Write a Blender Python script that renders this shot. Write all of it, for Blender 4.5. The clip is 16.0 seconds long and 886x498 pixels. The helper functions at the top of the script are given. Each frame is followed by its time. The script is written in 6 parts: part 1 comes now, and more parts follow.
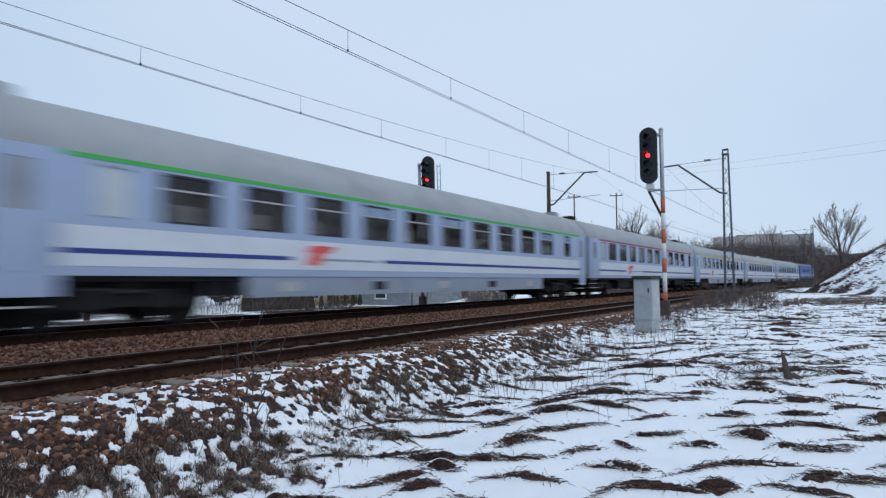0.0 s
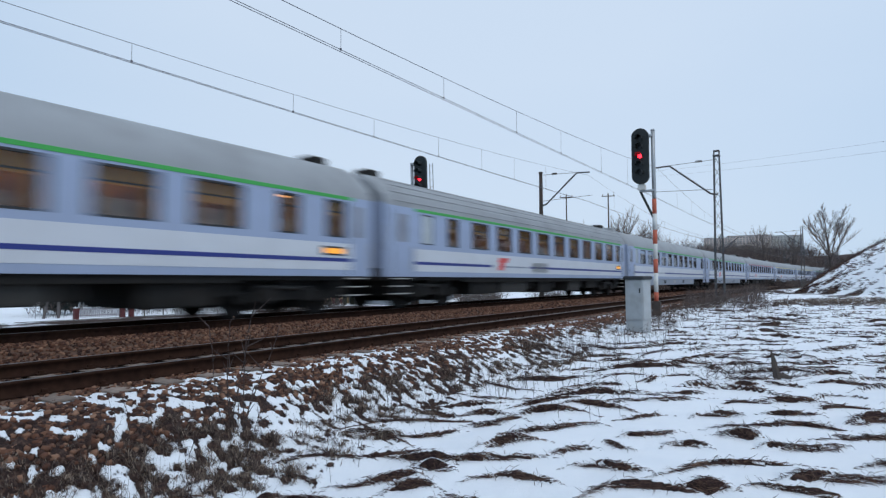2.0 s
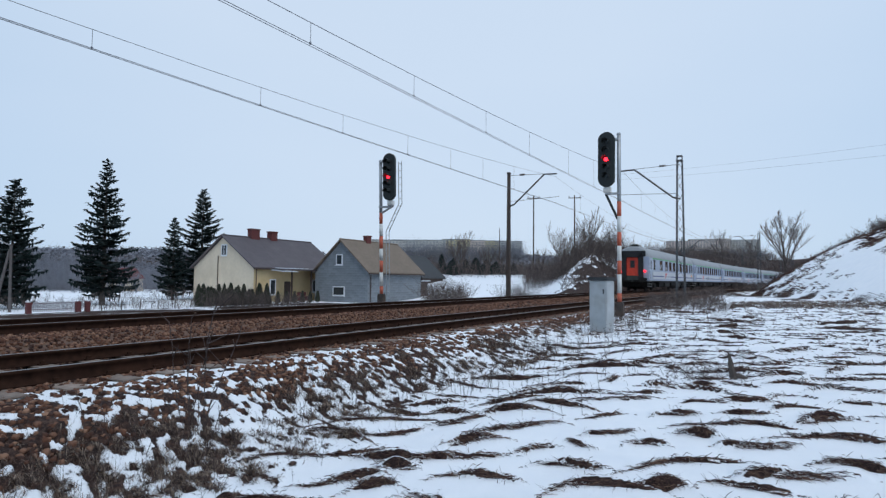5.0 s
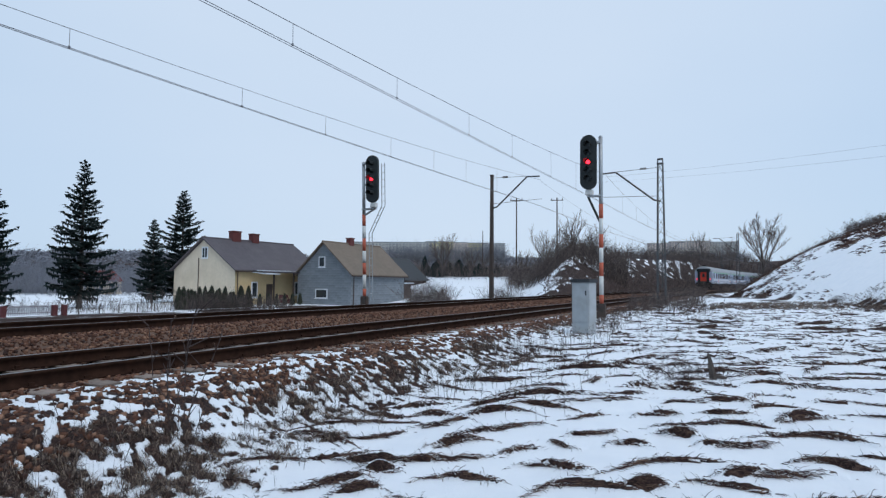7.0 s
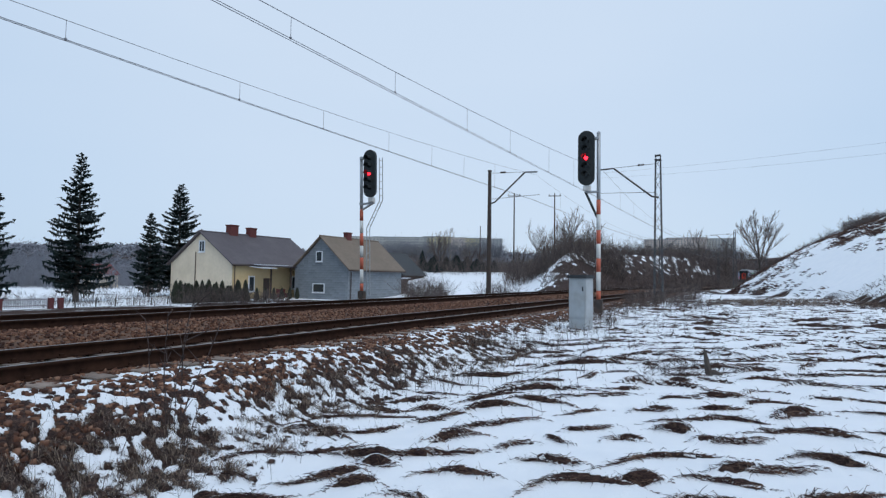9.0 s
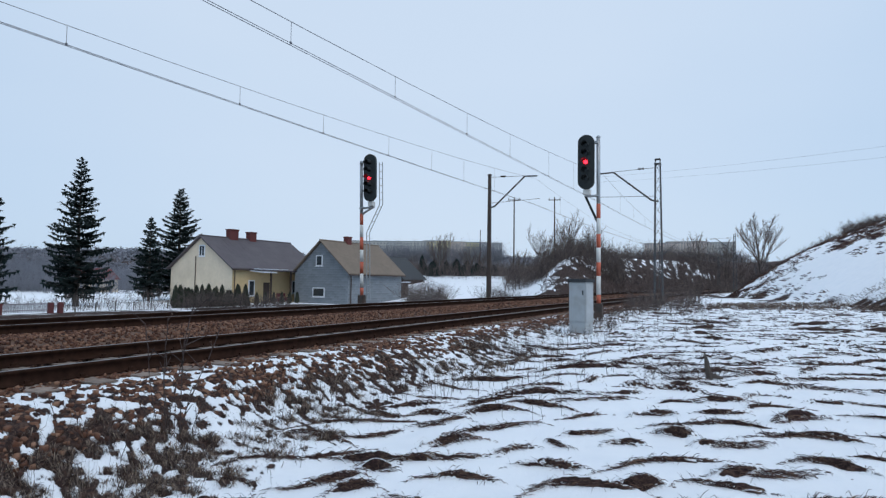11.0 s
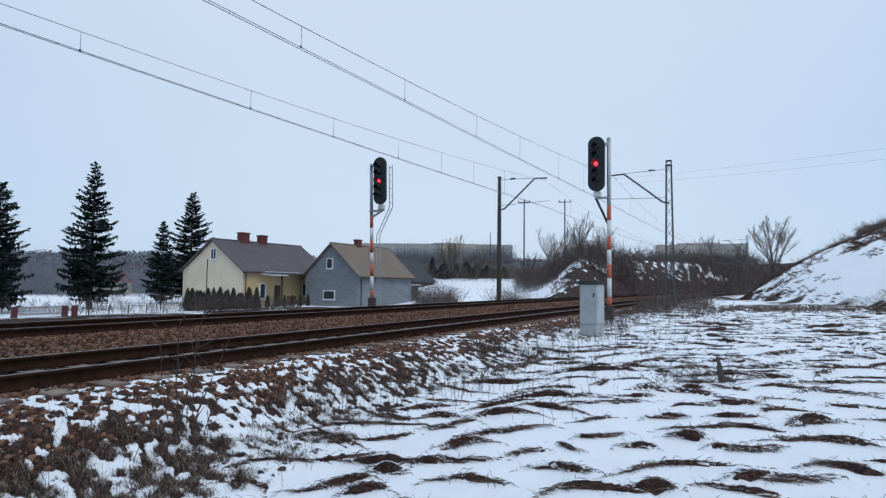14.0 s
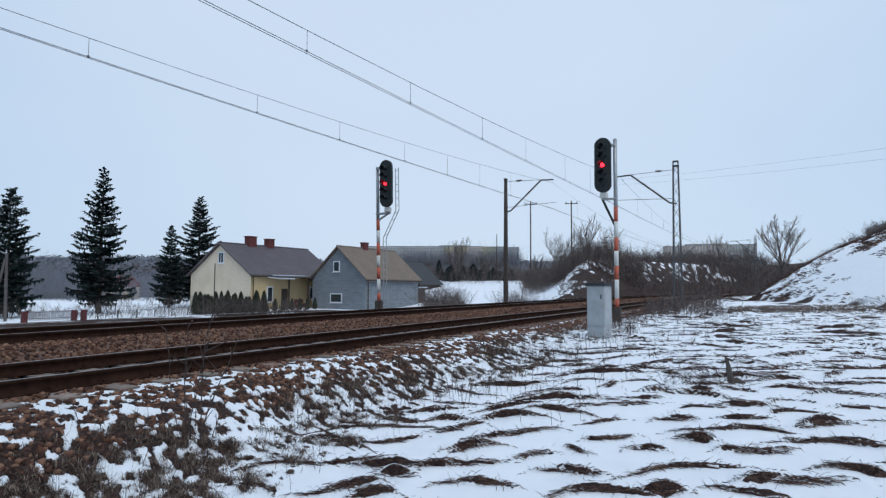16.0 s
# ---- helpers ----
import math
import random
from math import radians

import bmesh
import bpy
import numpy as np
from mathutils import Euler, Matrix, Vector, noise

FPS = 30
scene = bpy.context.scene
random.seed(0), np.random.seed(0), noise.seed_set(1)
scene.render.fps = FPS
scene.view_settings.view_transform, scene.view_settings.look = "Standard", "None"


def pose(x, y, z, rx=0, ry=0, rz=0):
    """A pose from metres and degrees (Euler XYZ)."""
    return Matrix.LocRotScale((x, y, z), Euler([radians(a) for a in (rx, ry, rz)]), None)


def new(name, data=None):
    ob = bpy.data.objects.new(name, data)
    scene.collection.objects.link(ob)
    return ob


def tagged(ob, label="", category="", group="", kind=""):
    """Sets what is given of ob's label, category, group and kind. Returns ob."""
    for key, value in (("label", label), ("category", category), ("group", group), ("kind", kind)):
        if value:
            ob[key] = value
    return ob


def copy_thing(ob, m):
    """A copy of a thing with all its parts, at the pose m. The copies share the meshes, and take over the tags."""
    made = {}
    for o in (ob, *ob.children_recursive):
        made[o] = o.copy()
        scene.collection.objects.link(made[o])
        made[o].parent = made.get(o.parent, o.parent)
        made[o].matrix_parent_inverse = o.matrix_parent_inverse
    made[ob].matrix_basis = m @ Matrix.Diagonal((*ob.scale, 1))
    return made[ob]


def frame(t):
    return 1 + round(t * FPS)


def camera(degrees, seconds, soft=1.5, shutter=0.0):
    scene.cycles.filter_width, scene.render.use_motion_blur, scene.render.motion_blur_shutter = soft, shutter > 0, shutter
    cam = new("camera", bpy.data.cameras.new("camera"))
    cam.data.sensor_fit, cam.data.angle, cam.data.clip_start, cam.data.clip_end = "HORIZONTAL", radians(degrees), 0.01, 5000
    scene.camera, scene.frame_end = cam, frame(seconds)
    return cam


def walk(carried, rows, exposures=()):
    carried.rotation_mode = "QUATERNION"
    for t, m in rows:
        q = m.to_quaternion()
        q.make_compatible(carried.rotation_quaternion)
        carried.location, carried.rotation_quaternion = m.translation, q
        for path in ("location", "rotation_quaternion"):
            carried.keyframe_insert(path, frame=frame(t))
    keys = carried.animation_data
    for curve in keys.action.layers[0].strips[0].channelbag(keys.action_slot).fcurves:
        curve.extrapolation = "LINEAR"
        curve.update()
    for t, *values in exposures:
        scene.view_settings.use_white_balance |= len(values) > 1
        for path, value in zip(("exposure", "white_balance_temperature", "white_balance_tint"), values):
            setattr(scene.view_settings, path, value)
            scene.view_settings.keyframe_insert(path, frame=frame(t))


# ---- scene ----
# the camera stands on the snowy verge and pans a little in the operator's grip
EYE = (0.0, 0.0, 1.013)
TURNS = [
    (0.0, 93.16, 0.353, -56.207), (0.5, 93.167, 0.376, -56.164), (1.0, 93.193, 0.272, -56.37),
    (1.5, 93.19, 0.025, -56.856), (2.0, 93.124, 0.173, -56.96), (2.5, 93.1, 0.232, -57.016),
    (3.0, 93.029, 0.824, -57.086), (3.5, 92.992, 0.491, -57.609), (4.0, 92.943, -0.061, -58.378),
    (6.5, 93.197, -0.616, -61.833), (7.0, 93.221, -0.498, -61.775), (7.5, 93.133, -0.374, -61.755),
    (8.0, 92.971, -0.49, -61.89), (8.5, 92.851, -0.781, -61.964), (9.0, 92.75, -0.794, -62.039),
    (11.5, 93.259, -0.755, -61.955), (12.0, 93.335, -0.845, -61.671), (12.5, 93.411, -0.698, -61.443),
    (13.0, 93.394, -0.982, -61.347), (13.5, 93.359, -0.829, -61.249), (14.0, 93.384, -0.62, -61.057),
    (14.5, 93.505, -0.703, -60.921), (15.0, 93.55, -0.658, -60.812), (15.5, 93.563, -0.484, -60.628),
    (16.0, 93.608, -0.296, -60.402),
]
cam = camera(73.754, 16.0, soft=1.3, shutter=0.6)
walk(cam, [(t, pose(*EYE, rx, ry, rz)) for t, rx, ry, rz in TURNS])

# overcast winter sky: a soft wide sun behind cloud, and the sky's own light
SUN_EL, SUN_AZ = radians(54), radians(150)
world = bpy.data.worlds.new("overcast_sky")
scene.world = world
world.use_nodes = True
wn, wl = world.node_tree.nodes, world.node_tree.links
bg = wn["Background"]
sky = wn.new("ShaderNodeTexSky")
sky.sky_type = "NISHITA"
sky.sun_disc = False
sky.sun_elevation, sky.sun_rotation = SUN_EL, SUN_AZ
sky_dim = wn.new("ShaderNodeVectorMath")
sky_dim.operation = "SCALE"
sky_dim.inputs["Scale"].default_value = 0.1
wl.new(sky.outputs[0], sky_dim.inputs[0])
wco = wn.new("ShaderNodeTexCoord")
wmap = wn.new("ShaderNodeMapping")
wmap.inputs["Scale"].default_value = (1.0, 1.0, 2.6)
wl.new(wco.outputs["Generated"], wmap.inputs[0])
wno = wn.new("ShaderNodeTexNoise")
wno.inputs["Scale"].default_value = 1.3
wno.inputs["Detail"].default_value = 3
wl.new(wmap.outputs[0], wno.inputs["Vector"])
wramp = wn.new("ShaderNodeValToRGB")
wramp.color_ramp.elements[0].position, wramp.color_ramp.elements[1].position = 0.05, 0.6
wramp.color_ramp.elements[0].color = (0.45, 0.63, 0.86, 1)
wramp.color_ramp.elements[1].color = (0.655, 0.785, 0.955, 1)
wdot = wn.new("ShaderNodeVectorMath")
wdot.operation = "DOT_PRODUCT"
wdot.inputs[1].default_value = (0.75, 0.41, 0.50)
wl.new(wco.outputs["Generated"], wdot.inputs[0])
wadd = wn.new("ShaderNodeMath")
wadd.operation = "MULTIPLY_ADD"
wadd.inputs[1].default_value, wadd.inputs[2].default_value = 1.5, -0.95
wl.new(wdot.outputs["Value"], wadd.inputs[0])
wsum = wn.new("ShaderNodeMath")
wsum.operation = "MULTIPLY_ADD"
wsum.inputs[1].default_value = 0.3
wl.new(wno.outputs[0], wsum.inputs[0])
wl.new(wadd.outputs[0], wsum.inputs[2])
wl.new(wsum.outputs[0], wramp.inputs[0])
wmix = wn.new("ShaderNodeMixRGB")
wmix.inputs[0].default_value = 0.9
wl.new(sky_dim.outputs[0], wmix.inputs[1])
wl.new(wramp.outputs[0], wmix.inputs[2])
wl.new(wmix.outputs[0], bg.inputs[0])
bg.inputs[1].default_value = 1.0
sun_data = bpy.data.lights.new("sun", "SUN")
sun_data.energy, sun_data.angle, sun_data.color = 0.95, radians(30), (1.0, 0.96, 0.91)
sun = new("sun", sun_data)
sun.rotation_euler = (radians(36), 0, radians(-30))
scene.view_settings.exposure = -0.01
# ---- materials ----
def mat(name, color, rough=0.7, metal=0.0, vary=0.15, scale=8.0, bump=0.0, bump_scale=60.0, dirt=None, dirt_scale=1.5, dirt_amt=0.35, spec=0.4, per_object=0.0):
    """A surface with grain at two scales, stains of another colour and fine relief."""
    m = bpy.data.materials.new(name)
    m.use_nodes = True
    n, l = m.node_tree.nodes, m.node_tree.links
    b = n["Principled BSDF"]
    b.inputs["Roughness"].default_value, b.inputs["Metallic"].default_value = rough, metal
    b.inputs["Specular IOR Level"].default_value = spec
    co = n.new("ShaderNodeTexCoord")
    fine = n.new("ShaderNodeTexNoise")
    fine.inputs["Scale"].default_value, fine.inputs["Detail"].default_value = scale, 6
    l.new(co.outputs["Object"], fine.inputs["Vector"])
    r = n.new("ShaderNodeMapRange")
    r.inputs["From Min"].default_value, r.inputs["From Max"].default_value = 0.25, 0.75
    r.inputs["To Min"].default_value, r.inputs["To Max"].default_value = 1 - vary, 1 + vary
    l.new(fine.outputs[0], r.inputs[0])
    value = r.outputs[0]
    if per_object:
        info = n.new("ShaderNodeObjectInfo")
        pr = n.new("ShaderNodeMapRange")
        pr.inputs["To Min"].default_value, pr.inputs["To Max"].default_value = 1 - per_object, 1 + per_object
        l.new(info.outputs["Random"], pr.inputs[0])
        mul = n.new("ShaderNodeMath")
        mul.operation = "MULTIPLY"
        l.new(value, mul.inputs[0])
        l.new(pr.outputs[0], mul.inputs[1])
        value = mul.outputs[0]
    tint = n.new("ShaderNodeVectorMath")
    tint.operation = "SCALE"
    tint.inputs[0].default_value = color
    l.new(value, tint.inputs["Scale"])
    out = tint.outputs[0]
    if dirt:
        big = n.new("ShaderNodeTexNoise")
        big.inputs["Scale"].default_value, big.inputs["Detail"].default_value = dirt_scale, 8
        l.new(co.outputs["Object"], big.inputs["Vector"])
        dr = n.new("ShaderNodeMapRange")
        dr.inputs["From Min"].default_value, dr.inputs["From Max"].default_value = 0.45, 0.75
        dr.inputs["To Max"].default_value = dirt_amt
        l.new(big.outputs[0], dr.inputs[0])
        mx = n.new("ShaderNodeMixRGB")
        mx.inputs[2].default_value = (*dirt, 1)
        l.new(dr.outputs[0], mx.inputs[0])
        l.new(out, mx.inputs[1])
        out = mx.outputs[0]
    l.new(out, b.inputs["Base Color"])
    if bump:
        bn = n.new("ShaderNodeTexNoise")
        bn.inputs["Scale"].default_value, bn.inputs["Detail"].default_value = bump_scale, 5
        l.new(co.outputs["Object"], bn.inputs["Vector"])
        bu = n.new("ShaderNodeBump")
        bu.inputs["Strength"].default_value, bu.inputs["Distance"].default_value = 0.6, bump
        l.new(bn.outputs[0], bu.inputs["Height"])
        l.new(bu.outputs[0], b.inputs["Normal"])
    return m


def glow(name, color, strength):
    m = bpy.data.materials.new(name)
    m.use_nodes = True
    b = m.node_tree.nodes["Principled BSDF"]
    b.inputs["Base Color"].default_value = (*[c * 0.5 for c in color], 1)
    b.inputs["Emission Color"].default_value = (*color, 1)
    b.inputs["Emission Strength"].default_value = strength
    return m


def glass(name, tint):
    """Thin window glass: partly see-through, partly glossy by Fresnel."""
    m = bpy.data.materials.new(name)
    m.use_nodes = True
    n, l = m.node_tree.nodes, m.node_tree.links
    n.remove(n["Principled BSDF"])
    tr, gl, mx, lw, pw, sc = (n.new("ShaderNode" + k) for k in ("BsdfTransparent", "BsdfGlossy", "MixShader", "LayerWeight", "Math", "MapRange"))
    tr.inputs[0].default_value = (*tint, 1)
    gl.inputs["Roughness"].default_value = 0.04
    lw.inputs["Blend"].default_value = 0.5
    pw.operation = "POWER"
    pw.inputs[1].default_value = 4.0
    sc.inputs["To Min"].default_value, sc.inputs["To Max"].default_value = 0.03, 0.7
    l.new(lw.outputs["Facing"], pw.inputs[0])
    l.new(pw.outputs[0], sc.inputs[0])
    l.new(sc.outputs[0], mx.inputs[0])
    l.new(tr.outputs[0], mx.inputs[1])
    l.new(gl.outputs[0], mx.inputs[2])
    l.new(mx.outputs[0], n["Material Output"].inputs[0])
    return m


M_RAIL = mat("rusty_rail_steel", (0.032, 0.016, 0.011), 1.0, 0, 0.3, 12, 0.002, 80, (0.055, 0.026, 0.016), 3, 0.5, spec=0.08)
M_RAILTOP = mat("worn_rail_head", (0.20, 0.18, 0.17), 0.38, 0.8, 0.2, 20)
M_SLEEPER = mat("weathered_sleeper", (0.22, 0.17, 0.14), 0.9, 0, 0.3, 9, 0.004, 40, (0.08, 0.06, 0.05), 2, 0.6, per_object=0.25)
M_STONE = mat("ballast_stone", (0.13, 0.07, 0.045), 0.95, 0, 0.45, 5, 0.004, 60, (0.09, 0.06, 0.045), 6, 0.6)
M_STEEL_GREY = mat("galvanised_steel", (0.42, 0.43, 0.44), 0.5, 0.5, 0.12, 14, 0, 0, (0.3, 0.27, 0.24), 4, 0.3)
M_MAST = mat("brown_weathered_mast", (0.075, 0.058, 0.05), 0.75, 0.1, 0.25, 6, 0.003, 40, (0.14, 0.08, 0.05), 2.5, 0.5)
M_LATTICE = mat("dark_painted_lattice_steel", (0.10, 0.105, 0.11), 0.6, 0.3, 0.25, 8, 0, 0, (0.12, 0.06, 0.04), 2, 0.6)
M_WIRE = mat("oxidised_copper_wire", (0.17, 0.17, 0.19), 0.6, 0.4, 0.1, 3)
M_BLACK = mat("matt_black_paint", (0.018, 0.022, 0.022), 0.6, 0, 0.2, 10)
M_RED = mat("faded_red_paint", (0.50, 0.11, 0.06), 0.6, 0, 0.15, 9, 0, 0, (0.3, 0.12, 0.08), 4, 0.4)
M_WHITE = mat("dulled_white_paint", (0.66, 0.65, 0.62), 0.6, 0, 0.1, 9, 0, 0, (0.4, 0.36, 0.3), 4, 0.4)
M_CABINET = mat("grey_cabinet_paint", (0.40, 0.42, 0.43), 0.6, 0, 0.08, 5, 0.001, 40, (0.27, 0.25, 0.22), 3, 0.5)
M_CABTOP = mat("dark_cabinet_roof", (0.045, 0.047, 0.05), 0.7, 0, 0.2, 8)
M_CONC = mat("old_concrete", (0.13, 0.115, 0.10), 0.95, 0, 0.25, 8, 0.004, 40)
M_LAMP_RED = glow("red_signal_light", (1.0, 0.015, 0.03), 6.0)
M_LENS = mat("dark_signal_lens", (0.012, 0.015, 0.014), 0.15, 0, 0.1, 5)

# train
M_BLUEGREY = mat("blue_grey_coach_paint", (0.355, 0.42, 0.57), 0.42, 0, 0.04, 3, 0, 0, (0.30, 0.32, 0.40), 0.9, 0.25)
M_PALEBLUE = mat("paler_coach_paint", (0.43, 0.48, 0.59), 0.42, 0, 0.04, 3, 0, 0, (0.33, 0.34, 0.40), 0.9, 0.3)
M_COACHWHITE = mat("white_coach_paint", (0.66, 0.68, 0.72), 0.42, 0, 0.04, 3, 0, 0, (0.45, 0.44, 0.44), 0.9, 0.25)
M_SKIRT = mat("grey_coach_skirt", (0.30, 0.34, 0.41), 0.5, 0, 0.06, 3, 0, 0, (0.20, 0.19, 0.19), 1.5, 0.5)
M_ROOF = mat("grey_coach_roof", (0.33, 0.34, 0.35), 0.6, 0, 0.07, 2.5, 0, 0, (0.17, 0.165, 0.16), 0.7, 0.5)
M_BLUE = mat("dark_blue_stripe", (0.025, 0.04, 0.23), 0.45, 0, 0.06, 4)
M_GREEN = mat("green_stripe", (0.06, 0.40, 0.08), 0.5, 0, 0.06, 4)
M_REDSTRIPE = mat("red_stripe", (0.40, 0.03, 0.05), 0.5, 0, 0.06, 4)
M_YELLOW = mat("yellow_stripe", (0.65, 0.50, 0.10), 0.5, 0, 0.06, 4)
M_LOGO = mat("coral_red_logo", (0.75, 0.10, 0.09), 0.5, 0, 0.05, 4)
M_UNDER = mat("sooty_underframe", (0.013, 0.012, 0.011), 0.9, 0, 0.35, 5, 0, 0, (0.04, 0.032, 0.026), 2, 0.5)
M_RIB = mat("roof_seam_grey", (0.16, 0.165, 0.17), 0.7, 0, 0.1, 4)
M_LAMPSTRIP = glow("warm_compartment_lamp", (1.0, 0.45, 0.12), 6.5)
M_STEP = mat("pale_step_edge", (0.45, 0.44, 0.42), 0.7, 0, 0.2, 8)
M_GLASS = glass("coach_window_glass", (0.78, 0.78, 0.78))
M_INT = mat("brown_compartment_wall", (0.22, 0.15, 0.11), 0.8, 0, 0.7, 3.4, 0, 0, (0.02, 0.016, 0.014), 2.6, 0.97)
# pale blue base stands in for sky mirrored in a tilted pane
M_SKYPANE = mat("painted_sky_vent_pane", (0.24, 0.32, 0.44), 0.12, 0, 0.15, 3)
M_TAILDARK = mat("sooty_coach_end", (0.055, 0.062, 0.052), 0.7, 0, 0.25, 4, 0, 0, (0.02, 0.02, 0.02), 2, 0.6)
M_GEAR = mat("dusty_grey_gear_box", (0.045, 0.042, 0.038), 0.8, 0, 0.3, 4)
M_CURTAIN = mat("amber_curtain", (0.62, 0.33, 0.10), 0.9, 0, 0.25, 6)
M_SEAT = mat("pale_headrest_cover", (0.40, 0.35, 0.32), 0.9, 0, 0.6, 7)
M_FROST = mat("frosted_window", (0.50, 0.54, 0.56), 0.25, 0, 0.1, 4)
M_FRAME = mat("dark_window_rubber", (0.03, 0.03, 0.032), 0.6, 0, 0.1, 8)
M_GANGWAY = mat("black_gangway_rubber", (0.025, 0.025, 0.027), 0.8, 0, 0.2, 6)
M_TAILRED = mat("red_gangway_door", (0.78, 0.07, 0.035), 0.5, 0, 0.15, 4)
M_TAILLAMP = glow("red_tail_light", (1.0, 0.02, 0.04), 3.5)
M_DISPLAY = glow("amber_display", (1.0, 0.42, 0.05), 0.9)
# grey lifted in the base colour for reflections on the door windows
M_DOORGLASS = mat("reflection_pale_door_glass", (0.26, 0.27, 0.30), 0.15, 0, 0.2, 3)
M_GRILLE = mat("louvre_grille", (0.30, 0.30, 0.28), 0.6, 0.2, 0.2, 8)
M_LOCO = mat("dark_blue_loco_paint", (0.03, 0.08, 0.28), 0.4, 0, 0.06, 3)

# houses and land
M_YWALL = mat("cream_yellow_render", (0.72, 0.60, 0.45), 0.9, 0, 0.06, 3, 0.003, 60, (0.45, 0.36, 0.24), 0.5, 0.35)
M_OCHRE = mat("ochre_render", (0.60, 0.45, 0.25), 0.9, 0, 0.06, 3, 0.003, 60, (0.4, 0.28, 0.12), 0.6, 0.35)
M_GWALL = mat("grey_block_wall", (0.215, 0.235, 0.255), 0.95, 0, 0.18, 2.5, 0.006, 30, (0.30, 0.31, 0.32), 0.7, 0.5, per_object=0.12)
M_MORTAR = mat("pale_mortar", (0.245, 0.262, 0.28), 0.95, 0, 0.12, 5)
M_ROOFDARK = mat("dark_brown_roof_sheet", (0.095, 0.078, 0.085), 0.6, 0, 0.12, 3, 0, 0, (0.15, 0.13, 0.13), 0.6, 0.4)
M_ROOFTAN = mat("tan_roof_sheet", (0.21, 0.16, 0.12), 0.8, 0, 0.12, 3, 0, 0, (0.15, 0.12, 0.09), 0.6, 0.5)
M_BRICK = mat("red_chimney_brick", (0.15, 0.043, 0.04), 0.9, 0, 0.3, 7, 0.004, 40, (0.12, 0.05, 0.04), 2, 0.5)
M_WOOD = mat("dark_brown_timber", (0.075, 0.05, 0.04), 0.8, 0, 0.3, 6)
M_WINWHITE = mat("white_window_frame", (0.75, 0.76, 0.78), 0.5, 0, 0.05, 5)
M_WINDARK = mat("dark_house_pane", (0.035, 0.04, 0.045), 0.12, 0, 0.2, 3)
M_SNOWCAP = mat("settled_snow", (0.80, 0.84, 0.90), 0.85, 0, 0.05, 5, 0.01, 12)
M_FENCE = mat("dark_red_fence_paint", (0.14, 0.042, 0.042), 0.8, 0, 0.2, 5)
M_FENCEWALL = mat("pale_grey_wall", (0.40, 0.40, 0.42), 0.9, 0, 0.1, 4)
M_BARK = mat("grey_brown_bark", (0.085, 0.07, 0.06), 0.95, 0, 0.3, 5, 0.01, 15)
M_POLEWOOD = mat("weathered_pole_wood", (0.12, 0.105, 0.10), 0.9, 0, 0.25, 6)
M_NEEDLE = mat("dark_spruce_needles", (0.015, 0.028, 0.025), 0.9, 0, 0.45, 1.5)
M_THUJA = mat("dull_thuja_green", (0.045, 0.050, 0.032), 0.9, 0, 0.45, 3)
M_TWIG = mat("bare_brown_twigs", (0.15, 0.118, 0.105), 0.95, 0, 0.35, 0.4)
M_DRYGRASS = mat("dry_winter_grass", (0.13, 0.08, 0.058), 0.95, 0, 0.5, 2.0)
M_WEED = mat("dark_dead_weeds", (0.065, 0.045, 0.04), 0.95, 0, 0.5, 2.0)


def straw(name, dark, mid, pale):
    """Dead stems, each of its own tone."""
    m = mat(name, mid, 0.95, 0, 0.3, 6)
    n, l = m.node_tree.nodes, m.node_tree.links
    geo, rp = n.new("ShaderNodeNewGeometry"), n.new("ShaderNodeValToRGB")
    e = rp.color_ramp.elements
    e.new(0.5)
    for k, (q, c) in zip(e, ((0.0, dark), (0.6, mid), (1.0, pale))):
        k.position, k.color = q, (*c, 1)
    l.new(geo.outputs["Random Per Island"], rp.inputs[0])
    l.new(rp.outputs[0], n["Principled BSDF"].inputs["Base Color"])
    return m


M_THATCH = straw("matted_dead_grass", (0.016, 0.008, 0.009), (0.074, 0.038, 0.034), (0.22, 0.135, 0.09))
M_TUFT = straw("brown_grass_tuft", (0.028, 0.018, 0.017), (0.115, 0.080, 0.066), (0.36, 0.275, 0.205))
M_BRUSH = straw("winter_brush", (0.05, 0.038, 0.036), (0.125, 0.095, 0.086), (0.24, 0.19, 0.165))
M_FLATS = mat("pale_housing_block", (0.62, 0.60, 0.55), 0.9, 0, 0.06, 0.2)
M_FLATS_GREY = mat("grey_housing_block", (0.55, 0.55, 0.54), 0.9, 0, 0.06, 0.2)
M_FLATS_YELLOW = mat("yellow_housing_block", (0.64, 0.56, 0.34), 0.9, 0, 0.06, 0.2)
M_FLATS_PEACH = mat("peach_housing_block", (0.78, 0.66, 0.58), 0.9, 0, 0.06, 0.2)
M_FARWIN = mat("far_window_band", (0.34, 0.35, 0.36), 0.5, 0, 0.1, 1)
# wood grey, paled and blued in the base colour for distance haze
M_HAZEWOOD = mat("haze_paled_winter_wood", (0.23, 0.235, 0.265), 1.0, 0, 0.35, 0.05)
# ---- building helpers ----
def part(name, bm, material, parent=None, label="", smooth=False):
    """Links a bmesh as one mesh object under a thing or a part."""
    me = bpy.data.meshes.new(name)
    if smooth:
        for f in bm.faces:
            f.smooth = True
    bm.to_mesh(me)
    bm.free()
    me.materials.append(material)
    ob = new(name, me)
    ob.parent = parent
    if label:
        tagged(ob, label)
    return ob


def empty(name, m, label, category, group=""):
    ob = new(name)
    ob.empty_display_size = 0.2
    ob.matrix_basis = m
    return tagged(ob, label, category, group)


